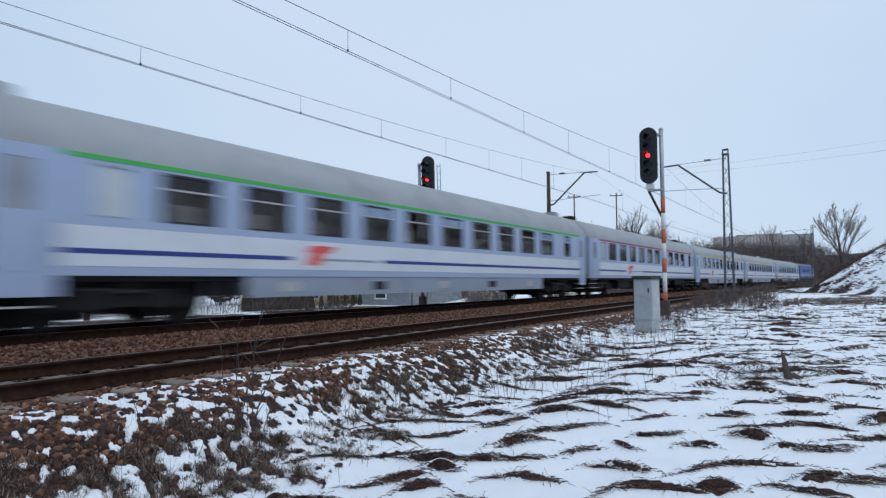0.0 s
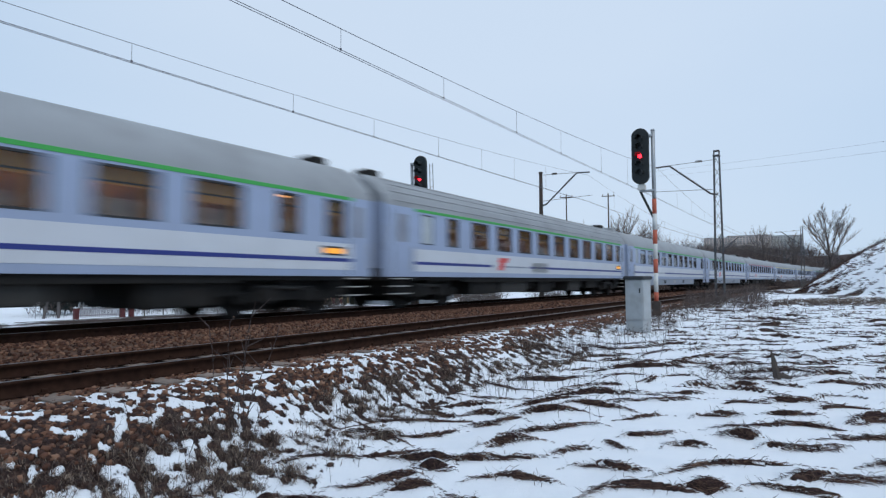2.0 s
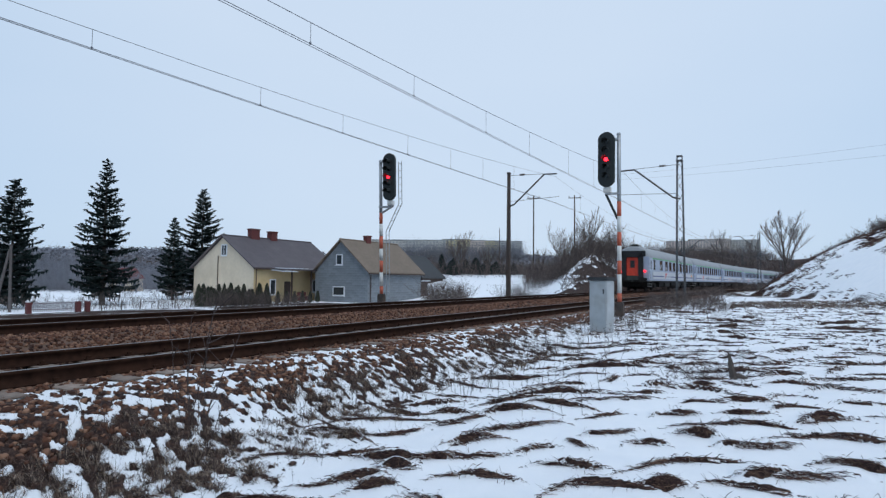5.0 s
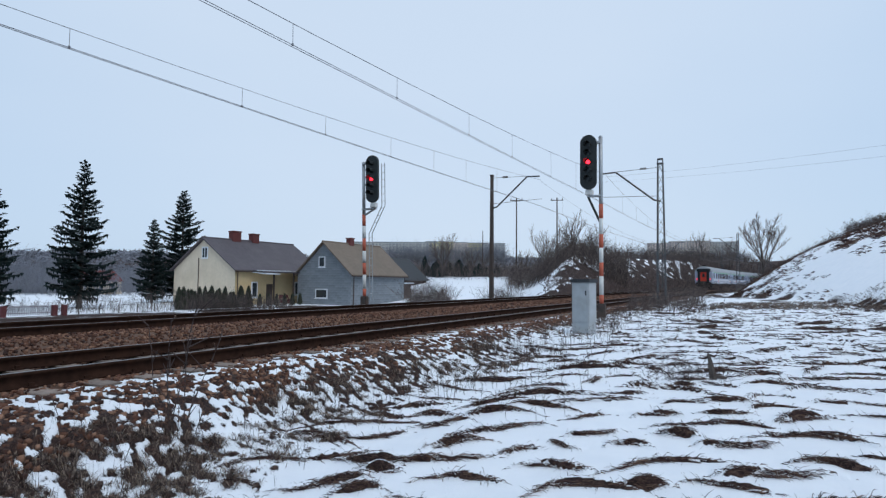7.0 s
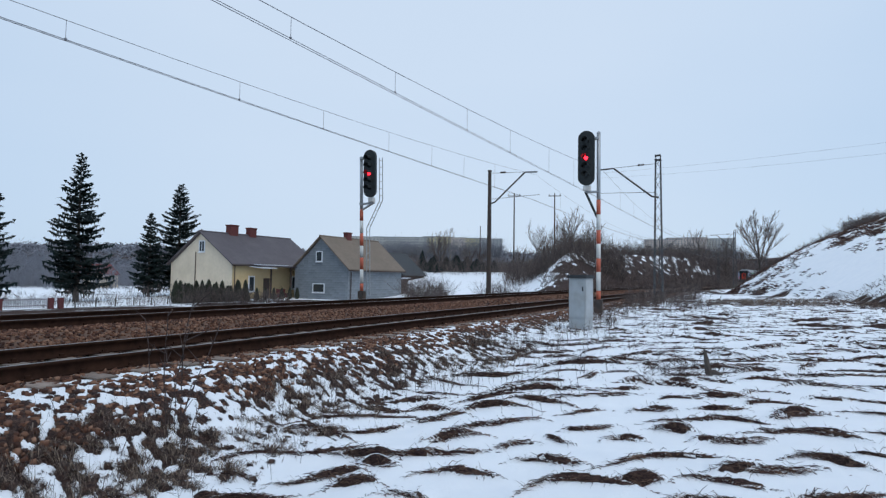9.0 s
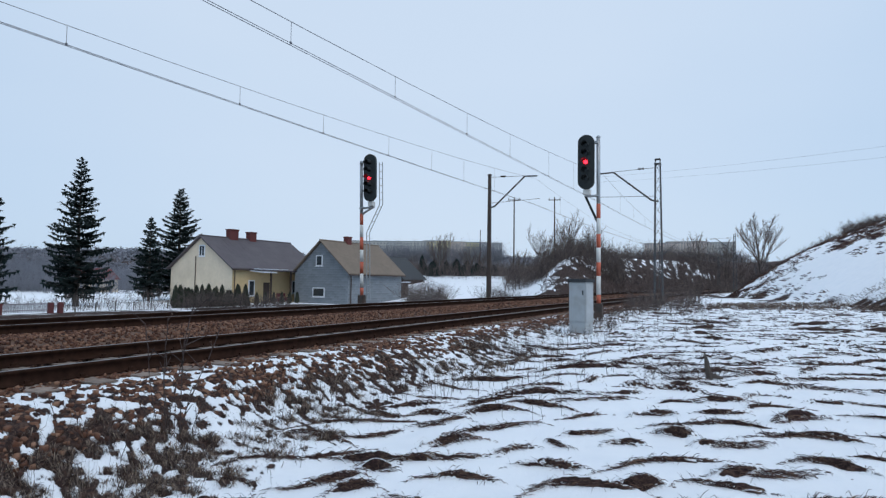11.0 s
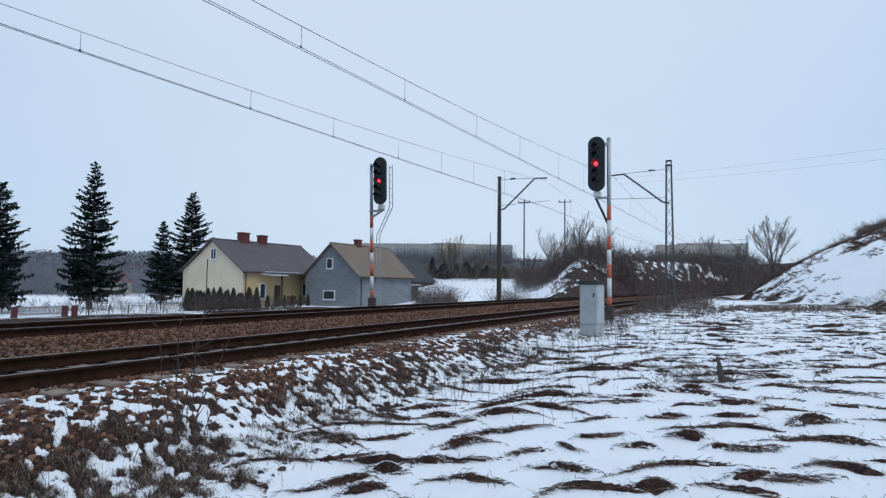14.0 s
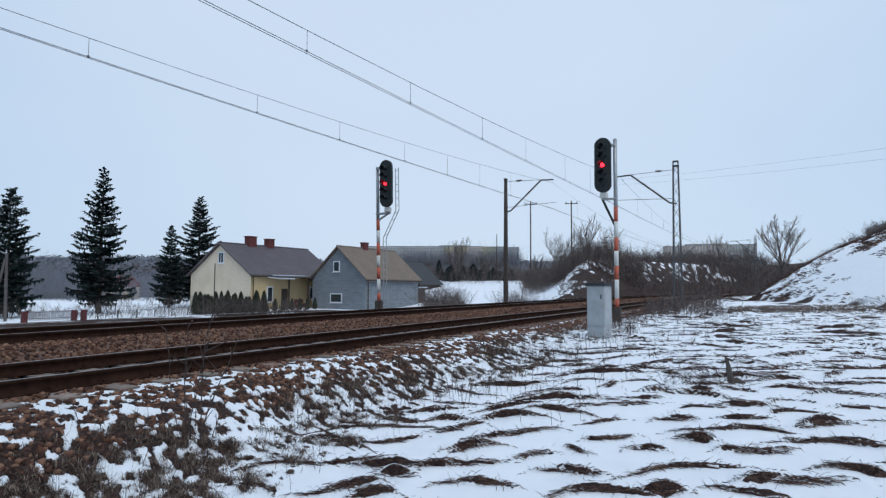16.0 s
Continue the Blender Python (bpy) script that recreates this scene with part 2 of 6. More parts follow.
def box(bm, x0, x1, y0, y1, z0, z1, m=None):
    v = [bm.verts.new((x, y, z)) for x in (x0, x1) for y in (y0, y1) for z in (z0, z1)]
    if m:
        for q in v:
            q.co = m @ q.co
    for f in ((0, 1, 3, 2), (4, 6, 7, 5), (0, 4, 5, 1), (2, 3, 7, 6), (0, 2, 6, 4), (1, 5, 7, 3)):
        bm.faces.new([v[i] for i in f])
    return bm


def boxed(*a, m=None, bevel=0.0):
    bm = box(bmesh.new(), *a, m=m)
    if bevel:
        bmesh.ops.bevel(bm, geom=bm.edges[:], offset=bevel, segments=2, affect="EDGES")
    return bm


def tube(bm, p, q, r, r2=None, seg=8, caps=True):
    p, q = Vector(p), Vector(q)
    z = (q - p).normalized()
    x = z.orthogonal().normalized()
    y = z.cross(x)
    r2 = r if r2 is None else r2
    rings = []
    for c, rr in ((p, r), (q, r2)):
        rings.append([bm.verts.new(c + rr * (math.cos(2 * math.pi * i / seg) * x + math.sin(2 * math.pi * i / seg) * y)) for i in range(seg)])
    for i in range(seg):
        j = (i + 1) % seg
        bm.faces.new((rings[0][i], rings[0][j], rings[1][j], rings[1][i]))
    if caps and seg > 2:
        bm.faces.new(rings[0][::-1])
        bm.faces.new(rings[1])
    return bm


def tubed(p, q, r, r2=None, seg=10):
    return tube(bmesh.new(), p, q, r, r2, seg)


def polyline(bm, pts, r, seg=5):
    for a, b in zip(pts[:-1], pts[1:]):
        tube(bm, a, b, r, r, seg, False)
    return bm


def mesh_np(name, verts, faces, material, parent=None):
    me = bpy.data.meshes.new(name)
    verts, faces = np.asarray(verts, np.float32), np.asarray(faces, np.int32)
    k = faces.shape[1]
    me.vertices.add(len(verts))
    me.vertices.foreach_set("co", verts.ravel())
    me.loops.add(faces.size)
    me.loops.foreach_set("vertex_index", faces.ravel())
    me.polygons.add(len(faces))
    me.polygons.foreach_set("loop_start", np.arange(0, faces.size, k, dtype=np.int32))
    me.update(calc_edges=True)
    me.materials.append(material)
    ob = new(name, me)
    ob.parent = parent
    return ob


# ---- the line of the railway: straight, then a wide bend to the right ----
BEND, RADIUS, NEAR_C, FAR_C, FAR_Z = 32.0, 1136.0, 7.83, 11.83, 0.19


def on_line(s, off):
    """Place at arc length s along the line, off metres to its left, and the heading."""
    if s <= BEND:
        return s, off, 0.0
    a = (s - BEND) / RADIUS
    r = RADIUS + off - FAR_C
    return BEND + r * math.sin(a), FAR_C - RADIUS + r * math.cos(a), -a


def lateral(x, y):
    """Distance to the left of the camera's line along the railway (numpy)."""
    yc = FAR_C - RADIUS
    return np.where(x <= BEND, y, np.hypot(np.maximum(x - BEND, 0), y - yc) - RADIUS + FAR_C)


def sstep(a, b, v):
    u = np.clip((v - a) / (b - a), 0, 1)
    return u * u * (3 - 2 * u)


_rng = np.random.default_rng(7)
_TAB = _rng.random((256, 256))


def vnoise(x, y):
    """Smooth value noise from 0 to 1 (numpy)."""
    xi, yi = np.floor(x).astype(int), np.floor(y).astype(int)
    u, v = x - xi, y - yi
    u, v = u * u * (3 - 2 * u), v * v * (3 - 2 * v)
    a, b = _TAB[xi % 256, yi % 256], _TAB[(xi + 1) % 256, yi % 256]
    c, d = _TAB[xi % 256, (yi + 1) % 256], _TAB[(xi + 1) % 256, (yi + 1) % 256]
    return (a * (1 - u) + b * u) * (1 - v) + (c * (1 - u) + d * u) * v


def fnoise(x, y, octaves=4):
    s, a, t = 0, 1.0, 0
    for k in range(octaves):
        s, t = s + a * vnoise(x * 2 ** k + 17 * k, y * 2 ** k + 31 * k), t + a
        a *= 0.5
    return s / t


def terrain(x, y):
    """Lie of the land without the small relief."""
    x, y = np.asarray(x, float), np.asarray(y, float)
    n = lateral(x, y)
    dist = np.hypot(x, y)
    # verge on the camera's side, ballast bed of both tracks, fall to the houses
    field = -0.56 + 0.022 * np.clip(x, -10, 26) - 0.035 * np.clip(n, -3, 4)
    near = field - 0.10 * sstep(2.6, 3.6, n) * sstep(5.4, 4.4, n) * sstep(16, 8, x) + (-0.205 - field) * sstep(4.6, 6.3, n) - 0.15 * sstep(6.85, 7.0, n)
    bed = near + 0.1 * sstep(9.3, 10.3, n)
    far_low = -1.55 - 1.3 * sstep(60, 140, n)
    z = bed + (far_low - bed) * sstep(13.6, 17.6, n) 
    # cutting bank on the far side
    bank_h = np.clip((n - 16.3) * 0.55, 0, 4.2 + 0.03 * np.clip(x - 70, 0, 200)) + 0.3
    m = sstep(-2, 22, x - 2.55 * n) * sstep(15.2, 17.0, n) * (1 - 0.9 * sstep(60, 130, n))
    z = z + (np.maximum(bank_h, z) - z) * m
    # mound on the camera's side
    d1 = (x - 31) * 0.237 - (y + 4.8) * 0.971
    d2 = 2.6 - n
    d = np.minimum(d1, d2)
    mound = 10.5 * (1 - np.exp(-np.clip(d, 0, 200) * 0.62 / 10.5)) * sstep(24, 34, x)
    z = z + mound * 1.22 + 0.5 * (fnoise(x * 0.16 + 3, y * 0.16, 3) - 0.5) * sstep(1, 6, d)
    # hills far off
    bearing = np.degrees(np.arctan2(y, np.maximum(x, 0.1)))
    z = z + 3.6 * sstep(62, 108, dist) * sstep(17, 21, bearing) * sstep(37, 31, bearing) * (1 - m) * (n > 20)
    z = z + 36 * sstep(220, 1000, dist) * (0.75 + 0.5 * vnoise(x / 260 + 3, y / 260 + 9)) * (n > 0) + 30 * sstep(220, 1000, dist) * (n <= 0)
    return z
# ---- ground ----
# tussocks: snow-topped lips of matted grass across the slope, (x, y, length)
TUSSOCKS = [
    (5.99, 3.24, 0.78), (5.94, 2.41, 1.11), (5.24, 2.64, 0.78), (7.05, 2.45, 1.02), (6.04, 1.5, 0.62), (4.87, 1.56, 0.72),
    (4.21, 2.87, 0.42), (3.73, 2.78, 0.59), (11.13, 3.36, 0.95), (8.37, 2.77, 0.88), (18.42, 1.12, 1.43), (14.2, 0.29, 0.91),
    (11.59, -0.86, 1.48), (9.12, -0.8, 1.25), (7.31, -0.34, 0.83), (6.1, 0.23, 0.78), (6.54, -0.33, 1.19), (5.33, -0.08, 0.97),
    (5.68, 1.1, 0.45), (6.2, 0.78, 0.46), (8.15, 0.45, 0.89), (7.01, 1.05, 0.58), (4.65, 0.82, 0.47), (10.23, 0.95, 1.78),
    (5.64, -0.46, 0.72), (3.24, 3.79, 0.27), (6.23, 4.1, 0.54),
]


def all_tussocks():
    """The marked tussocks, and many more strewn between them: x, y, length, turn, height, depth."""
    rng = random.Random(21)
    out = [(x, y, L, radians(rng.uniform(-8, 8)), rng.uniform(0.05, 0.09), rng.uniform(0.03, 0.055)) for x, y, L in TUSSOCKS]
    cells = {}
    for t in out:
        cells.setdefault((int(t[0] // 0.5), int(t[1] // 0.5)), []).append(t)
    for _ in range(15000):
        r = 2.4 + 32 * rng.random() ** 1.1
        az = radians(rng.uniform(-22, 62))
        x, y = r * math.cos(az), r * math.sin(az)
        if y > 4.3 or y < -12:
            continue
        k = (int(x // 0.5), int(y // 0.5))
        gap = 0.27 + 0.010 * r
        if any(math.hypot((x - t[0]), (y - t[1])) < gap + 0.22 * t[2] for i in (-1, 0, 1) for j in (-1, 0, 1) for t in cells.get((k[0] + i, k[1] + j), ())):
            continue
        t = (x, y, min(2.6, rng.uniform(0.2, 0.45) / rng.uniform(0.2, 0.8) * (1 + 0.045 * r)), radians(rng.gauss(0, 17)), rng.uniform(0.02, 0.06) * (1 + 0.02 * r), rng.uniform(0.010, 0.034) * (1 + 0.04 * r))
        out.append(t)
        cells.setdefault(k, []).append(t)
    return out


ALL_TUSSOCKS = all_tussocks()


def lips(x, y):
    """Height (m) and bareness (0 to 1) that the tussocks give at each place."""
    shape = x.shape
    x, y = x.ravel(), y.ravel()
    up, dark = np.zeros(len(x)), np.zeros(len(x))
    near = np.where((x > 0) & (x < 38) & (y > -16) & (y < 7))[0]
    order = near[np.argsort(x[near])]
    xs = x[order]
    for tx, ty, L, turn, hgt, dep in ALL_TUSSOCKS:
        az = math.atan2(ty, tx) * 0.55 + radians(12) + turn
        ax, ay = -math.sin(az), math.cos(az)
        i0, i1 = np.searchsorted(xs, (tx - L, tx + L))
        idx = order[i0:i1]
        idx = idx[np.abs(y[idx] - ty) < L]
        if not len(idx):
            continue
        dx, dy = x[idx] - tx, y[idx] - ty
        along, away = dx * ax + dy * ay, dx * ay - dy * ax
        lean = math.sin(tx * 37 + ty * 11)
        away = away - 0.13 * min(L, 0.9) * np.sin(along * 4.4 / L + tx * 9) + 0.10 * lean * along + 0.10 * (fnoise(x[idx] * 6, y[idx] * 6, 2) - 0.5)
        u = 2 * along / L
        away = away + 0.20 * min(L, 1.2) * u ** 2
        taper = np.clip(1 - u ** 2, 0, 1) * np.clip(0.75 + 0.5 * np.sin(3.1 * u + 5 * lean) + 0.5 * lean * u, 0.15, 1.3)
        face = np.where(away < 0, np.exp(-(away / (0.9 * dep)) ** 2), np.exp(-(away / (4.5 * dep)) ** 2))
        up[idx] = np.maximum(up[idx], hgt * taper ** 0.7 * face)
        thick = np.maximum(dep * taper ** 1.4 * (0.35 + 0.9 * fnoise(x[idx] * 5 + 3, y[idx] * 5, 2)), 0.0024 * math.hypot(tx, ty)) + 0.002
        lip = np.exp(-((away + 0.8 * thick) / (0.95 * thick)) ** 4) * np.clip(taper * 2.6 - 0.55, 0, 1)
        dark[idx] = np.maximum(dark[idx], lip)
    return up.reshape(shape), dark.reshape(shape)


def cover(x, y):
    """Small relief (m) and how much snow lies (0 bare to 1 deep) at each place."""
    x, y = np.asarray(x, float), np.asarray(y, float)
    n = lateral(x, y)
    up, dark = lips(x, y)
    lumps = fnoise(x * 1.7 + 60, y * 1.7 + 12, 3)
    fine = fnoise(x * 6 + 6, y * 6 + 2, 3)
    snow = 0.98 - 1.05 * dark + 0.35 * (fine - 0.5)
    # thinner snow streaks farther along the verge
    streak = fnoise((x * 0.42 + y * 0.9) * 1.0, (x * 0.9 - y * 0.42) * 2.6, 3)
    snow = snow - 0.75 * sstep(0.60, 0.74, streak) * sstep(10, 17, x)
    # patchy weeds towards the ballast, bare beds, snow on the far fields
    weedy = sstep(3.75, 4.35, n + 1.3 * (fnoise(x * 0.7, y * 0.7, 2) - 0.5) + 0.012 * np.clip(x - 12, 0, 20))
    patch = 0.6 * fnoise((x * 0.45 + y * 0.9) * 6.5 + 9, (x * 0.9 - y * 0.45) * 15 + 3, 4) + 0.4 * fnoise(x * 9 + 9, y * 9 + 3, 3)
    snow = snow * (1 - weedy) + (0.63 - 0.36 * sstep(3.2, 2.4, x) - 0.36 * sstep(4.9, 5.4, n) + 0.34 * sstep(6.0, 6.4, n) + 3.4 * (0.50 - patch) + 0.7 * (0.5 - fnoise(x * 1.2 + 3, y * 1.2, 2))) * weedy
    snow = snow - 1.3 * sstep(6.72, 6.9, n) * (1 - sstep(15.2, 21, n) * sstep(0.3, 0.6, fnoise(x * 0.5, y * 0.5, 2)))
    far = sstep(17, 24, n)
    snow = snow * (1 - far) + (0.75 + 1.1 * (0.5 - fnoise(x * 0.25, y * 0.25, 4))) * far
    snow = snow - 0.6 * sstep(15, 18, n) * sstep(44, 41, n) * sstep(50, 44, x) * (0.4 + fnoise(x * 0.8, y * 0.3, 3))
    bank = sstep(-1, 15, x - 2.55 * n) * sstep(15.2, 17.0, n)
    snow = snow - bank * (0.14 + 0.24 * sstep(8, 22, x - 2.55 * n) + 2.6 * (fnoise((x - y) * 0.55, (x + y) * 1.3, 4) - 0.5))
    mound = sstep(30, 38, x) * sstep(3.0, 1.5, n)
    ridge = 0.5 * fnoise(x * 0.35 + 2, (y + 0.2 * x) * 1.6, 4) + 0.5 * fnoise(x * 1.1 + 2, (y + 0.2 * x) * 4.5, 3)
    steep = (x - 31) * 0.237 - (y + 4.8) * 0.971
    rows = sstep(5.0, 7.5, steep + 1.5 * (lumps - 0.5)) + sstep(-4.5, -0.5, n)
    snow = snow * (1 - mound) + (1.02 + 1.4 * (0.45 - ridge) * np.clip(rows, 0.12, 1)) * mound
    # a bare strip of dead grass along the mound's foot, and a bare gully higher up
    foot = (x - 31) * 0.237 - (y + 4.8) * 0.971
    snow = snow - 0.8 * np.exp(-((foot + 0.6) / 1.7) ** 2) * sstep(20, 27, x) * sstep(0.30, 0.52, fnoise(x * 0.4 + 2, y * 0.4, 2))
    dist = np.hypot(x, y)
    snow = snow - 0.9 * sstep(170, 230, dist)
    snow = np.clip(snow, 0, 1)
    deep = sstep(0.35, 0.6, snow)
    relief = up * (1 - 0.5 * weedy) + 0.05 * (lumps - 0.5) + weedy * (0.03 * deep + 0.05 * (1 - deep) * sstep(0.45, 0.75, patch))
    relief = relief * (1 - 0.75 * sstep(5.6, 6.1, n) * (1 - sstep(14, 15.5, n)))
    return relief, snow


def spaced(stops):
    """Coordinates whose step follows (place, step) stops."""
    out, v = [], stops[0][0]
    while v < stops[-1][0]:
        out.append(v)
        for (a, sa), (b, sb) in zip(stops[:-1], stops[1:]):
            if a <= v < b:
                v += sa + (sb - sa) * (v - a) / (b - a)
                break
    return np.array(out + [stops[-1][0]])


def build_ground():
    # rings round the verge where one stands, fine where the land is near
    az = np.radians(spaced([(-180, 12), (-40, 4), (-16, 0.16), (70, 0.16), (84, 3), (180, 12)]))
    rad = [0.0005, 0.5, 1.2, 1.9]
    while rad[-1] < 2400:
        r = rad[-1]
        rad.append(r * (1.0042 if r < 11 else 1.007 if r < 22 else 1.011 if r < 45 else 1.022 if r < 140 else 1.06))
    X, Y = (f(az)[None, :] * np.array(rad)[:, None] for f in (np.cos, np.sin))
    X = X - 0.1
    rel, snow = cover(X, Y)
    Z = terrain(X, Y) + rel
    nx, ny = X.shape
    idx = np.arange(nx * ny).reshape(nx, ny)
    quads = np.stack([idx[:-1, :-1], idx[1:, :-1], idx[1:, 1:], idx[:-1, 1:]], -1).reshape(-1, 4)
    m = bpy.data.materials.new("snowy_verge")
    m.use_nodes = True
    n, l = m.node_tree.nodes, m.node_tree.links
    b = n["Principled BSDF"]
    b.inputs["Roughness"].default_value = 0.9
    b.inputs["Specular IOR Level"].default_value = 0.2
    at = n.new("ShaderNodeAttribute")
    at.attribute_name = "snow"
    co = n.new("ShaderNodeTexCoord")

    def noise_of(scale, detail=6, rough=0.6):
        t = n.new("ShaderNodeTexNoise")
        t.inputs["Scale"].default_value, t.inputs["Detail"].default_value, t.inputs["Roughness"].default_value = scale, detail, rough
        l.new(co.outputs["Object"], t.inputs["Vector"])
        return t.outputs[0]

    def maths(op, a, c):
        t = n.new("ShaderNodeMath")
        t.operation = op
        for i, v in enumerate((a, c)):
            if isinstance(v, (int, float)):
                t.inputs[i].default_value = v
            else:
                l.new(v, t.inputs[i])
        return t.outputs[0]

    def ramp(v, *stops):
        t = n.new("ShaderNodeValToRGB")
        e = t.color_ramp.elements
        while len(e) < len(stops):
            e.new(0.5)
        for k, (p, c) in zip(e, stops):
            k.position, k.color = p, (*c, 1)
        l.new(v, t.inputs[0])
        return t.outputs[0]

    edge = maths("ADD", at.outputs["Fac"], maths("MULTIPLY", maths("SUBTRACT", noise_of(24, 8, 0.72), 0.5), 0.75))
    mask = n.new("ShaderNodeMapRange")
    mask.interpolation_type = "SMOOTHSTEP"
    mask.inputs["From Min"].default_value, mask.inputs["From Max"].default_value = 0.34, 0.50
    l.new(edge, mask.inputs[0])
    earth = ramp(noise_of(16, 8, 0.75), (0.3, (0.008, 0.005, 0.005)), (0.5, (0.040, 0.023, 0.019)), (0.7, (0.15, 0.088, 0.065)))
    white = ramp(noise_of(2.2, 5), (0.3, (0.87, 0.885, 0.915)), (0.7, (0.93, 0.935, 0.95)))
    mx = n.new("ShaderNodeMixRGB")
    l.new(mask.outputs[0], mx.inputs[0])
    l.new(earth, mx.inputs[1])
    l.new(white, mx.inputs[2])
    l.new(mx.outputs[0], b.inputs["Base Color"])
    bu = n.new("ShaderNodeBump")
    bu.inputs["Strength"].default_value, bu.inputs["Distance"].default_value = 0.7, 0.05
    l.new(maths("ADD", maths("MULTIPLY", mask.outputs[0], 0.5), maths("MULTIPLY", noise_of(28, 6, 0.7), 0.5)), bu.inputs["Height"])
    l.new(bu.outputs[0], b.inputs["Normal"])
    ob = mesh_np("ground", np.stack([X, Y, Z], -1).reshape(-1, 3), quads, m)
    a = ob.data.attributes.new("snow", "FLOAT", "POINT")
    a.data.foreach_set("value", snow.ravel().astype(np.float32))
    ob.data.polygons.foreach_set("use_smooth", np.ones(len(quads), bool))
    tagged(ob, "thin patchy snow over dead brown grass and earth", "ground", kind="structure")


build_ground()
# ---- tracks ----
RAIL_PROFILE = [(-0.036, 0.0), (0.036, 0.0), (0.036, -0.035), (0.010, -0.05), (0.010, -0.135), (0.070, -0.155), (0.070, -0.172), (-0.070, -0.172), (-0.070, -0.155), (-0.010, -0.135), (-0.010, -0.05), (-0.036, -0.035)]


def rail_mesh(off, z, name, parent):
    stops = [-70, -20, 0, 16, 32] + [32 + 6 * i for i in range(1, 60)] + [420, 520, 660]
    k = len(RAIL_PROFILE)
    verts, faces = [], []
    for s in stops:
        x, y, h = on_line(s, off)
        for u, v in RAIL_PROFILE:
            verts.append((x - u * math.sin(h), y + u * math.cos(h), z + v))
    for i in range(len(stops) - 1):
        for j in range(k):
            jj = (j + 1) % k
            faces.append((i * k + j, i * k + jj, (i + 1) * k + jj, (i + 1) * k + j))
    ob = mesh_np(name, verts, faces, M_RAIL, parent)
    ob.data.materials.append(M_RAILTOP)
    for p in ob.data.polygons:
        if p.index % k == 0:
            p.material_index = 1
    return ob


def build_track(center, z, label):
    track = tagged(new("railway_track"), label, "track", "pair of tracks")
    for side in (-0.7525, 0.7525):
        rail_mesh(center + side, z, "rail", track)
    bm = boxed(-0.13, 0.13, -1.3, 1.3, -0.19, -0.172 + 0.0, bevel=0.006)
    me = bpy.data.meshes.new("sleeper")
    bm.to_mesh(me)
    bm.free()
    me.materials.append(M_SLEEPER)
    rng = random.Random(int(center * 10))
    far_v, far_f = [], []
    for i in range(420):
        s = -12 + 0.6 * i
        x, y, h = on_line(s, center)
        if i < 200:
            o = new("sleeper", me)
            o.parent = track
            o.matrix_basis = pose(x, y + rng.uniform(-0.03, 0.03), z + rng.uniform(-0.006, 0.002), 0, 0, math.degrees(h) + rng.uniform(-0.8, 0.8))
        else:
            b0 = len(far_v)
            for dx in (-0.13, 0.13):
                for dy in (-1.3, 1.3):
                    for dz in (-0.25, -0.172):
                        far_v.append((x + dx * math.cos(h) - dy * math.sin(h), y + dx * math.sin(h) + dy * math.cos(h), z + dz))
            far_f += [[b0 + j for j in f] for f in ((0, 1, 3, 2), (4, 6, 7, 5), (0, 4, 5, 1), (2, 3, 7, 6), (1, 5, 7, 3))]
    tagged(mesh_np("far_sleepers", far_v, far_f, M_SLEEPER, track), kind="stuff")
    # rail fastenings on the sleepers close by
    clip = bpy.data.meshes.new("rail_clip")
    bm = boxed(-0.06, 0.06, -0.12, 0.12, 0.0, 0.025)
    box(bm, -0.03, 0.03, -0.105, -0.075, 0.025, 0.06)
    box(bm, -0.03, 0.03, 0.075, 0.105, 0.025, 0.06)
    bm.to_mesh(clip)
    bm.free()
    clip.materials.append(M_RAIL)
    for i in range(12, 60):
        s = -12 + 0.6 * i
        for side in (-0.7525, 0.7525):
            x, y, h = on_line(s, center + side)
            o = new("rail_clip", clip)
            o.parent = track
            o.matrix_basis = pose(x, y, z - 0.172, 0, 0, math.degrees(h))
    return track


build_track(NEAR_C, 0.0, "rusty rails on weathered sleepers in brown ballast")
build_track(FAR_C, FAR_Z, "rusty rails on raised brown ballast, carrying the train")


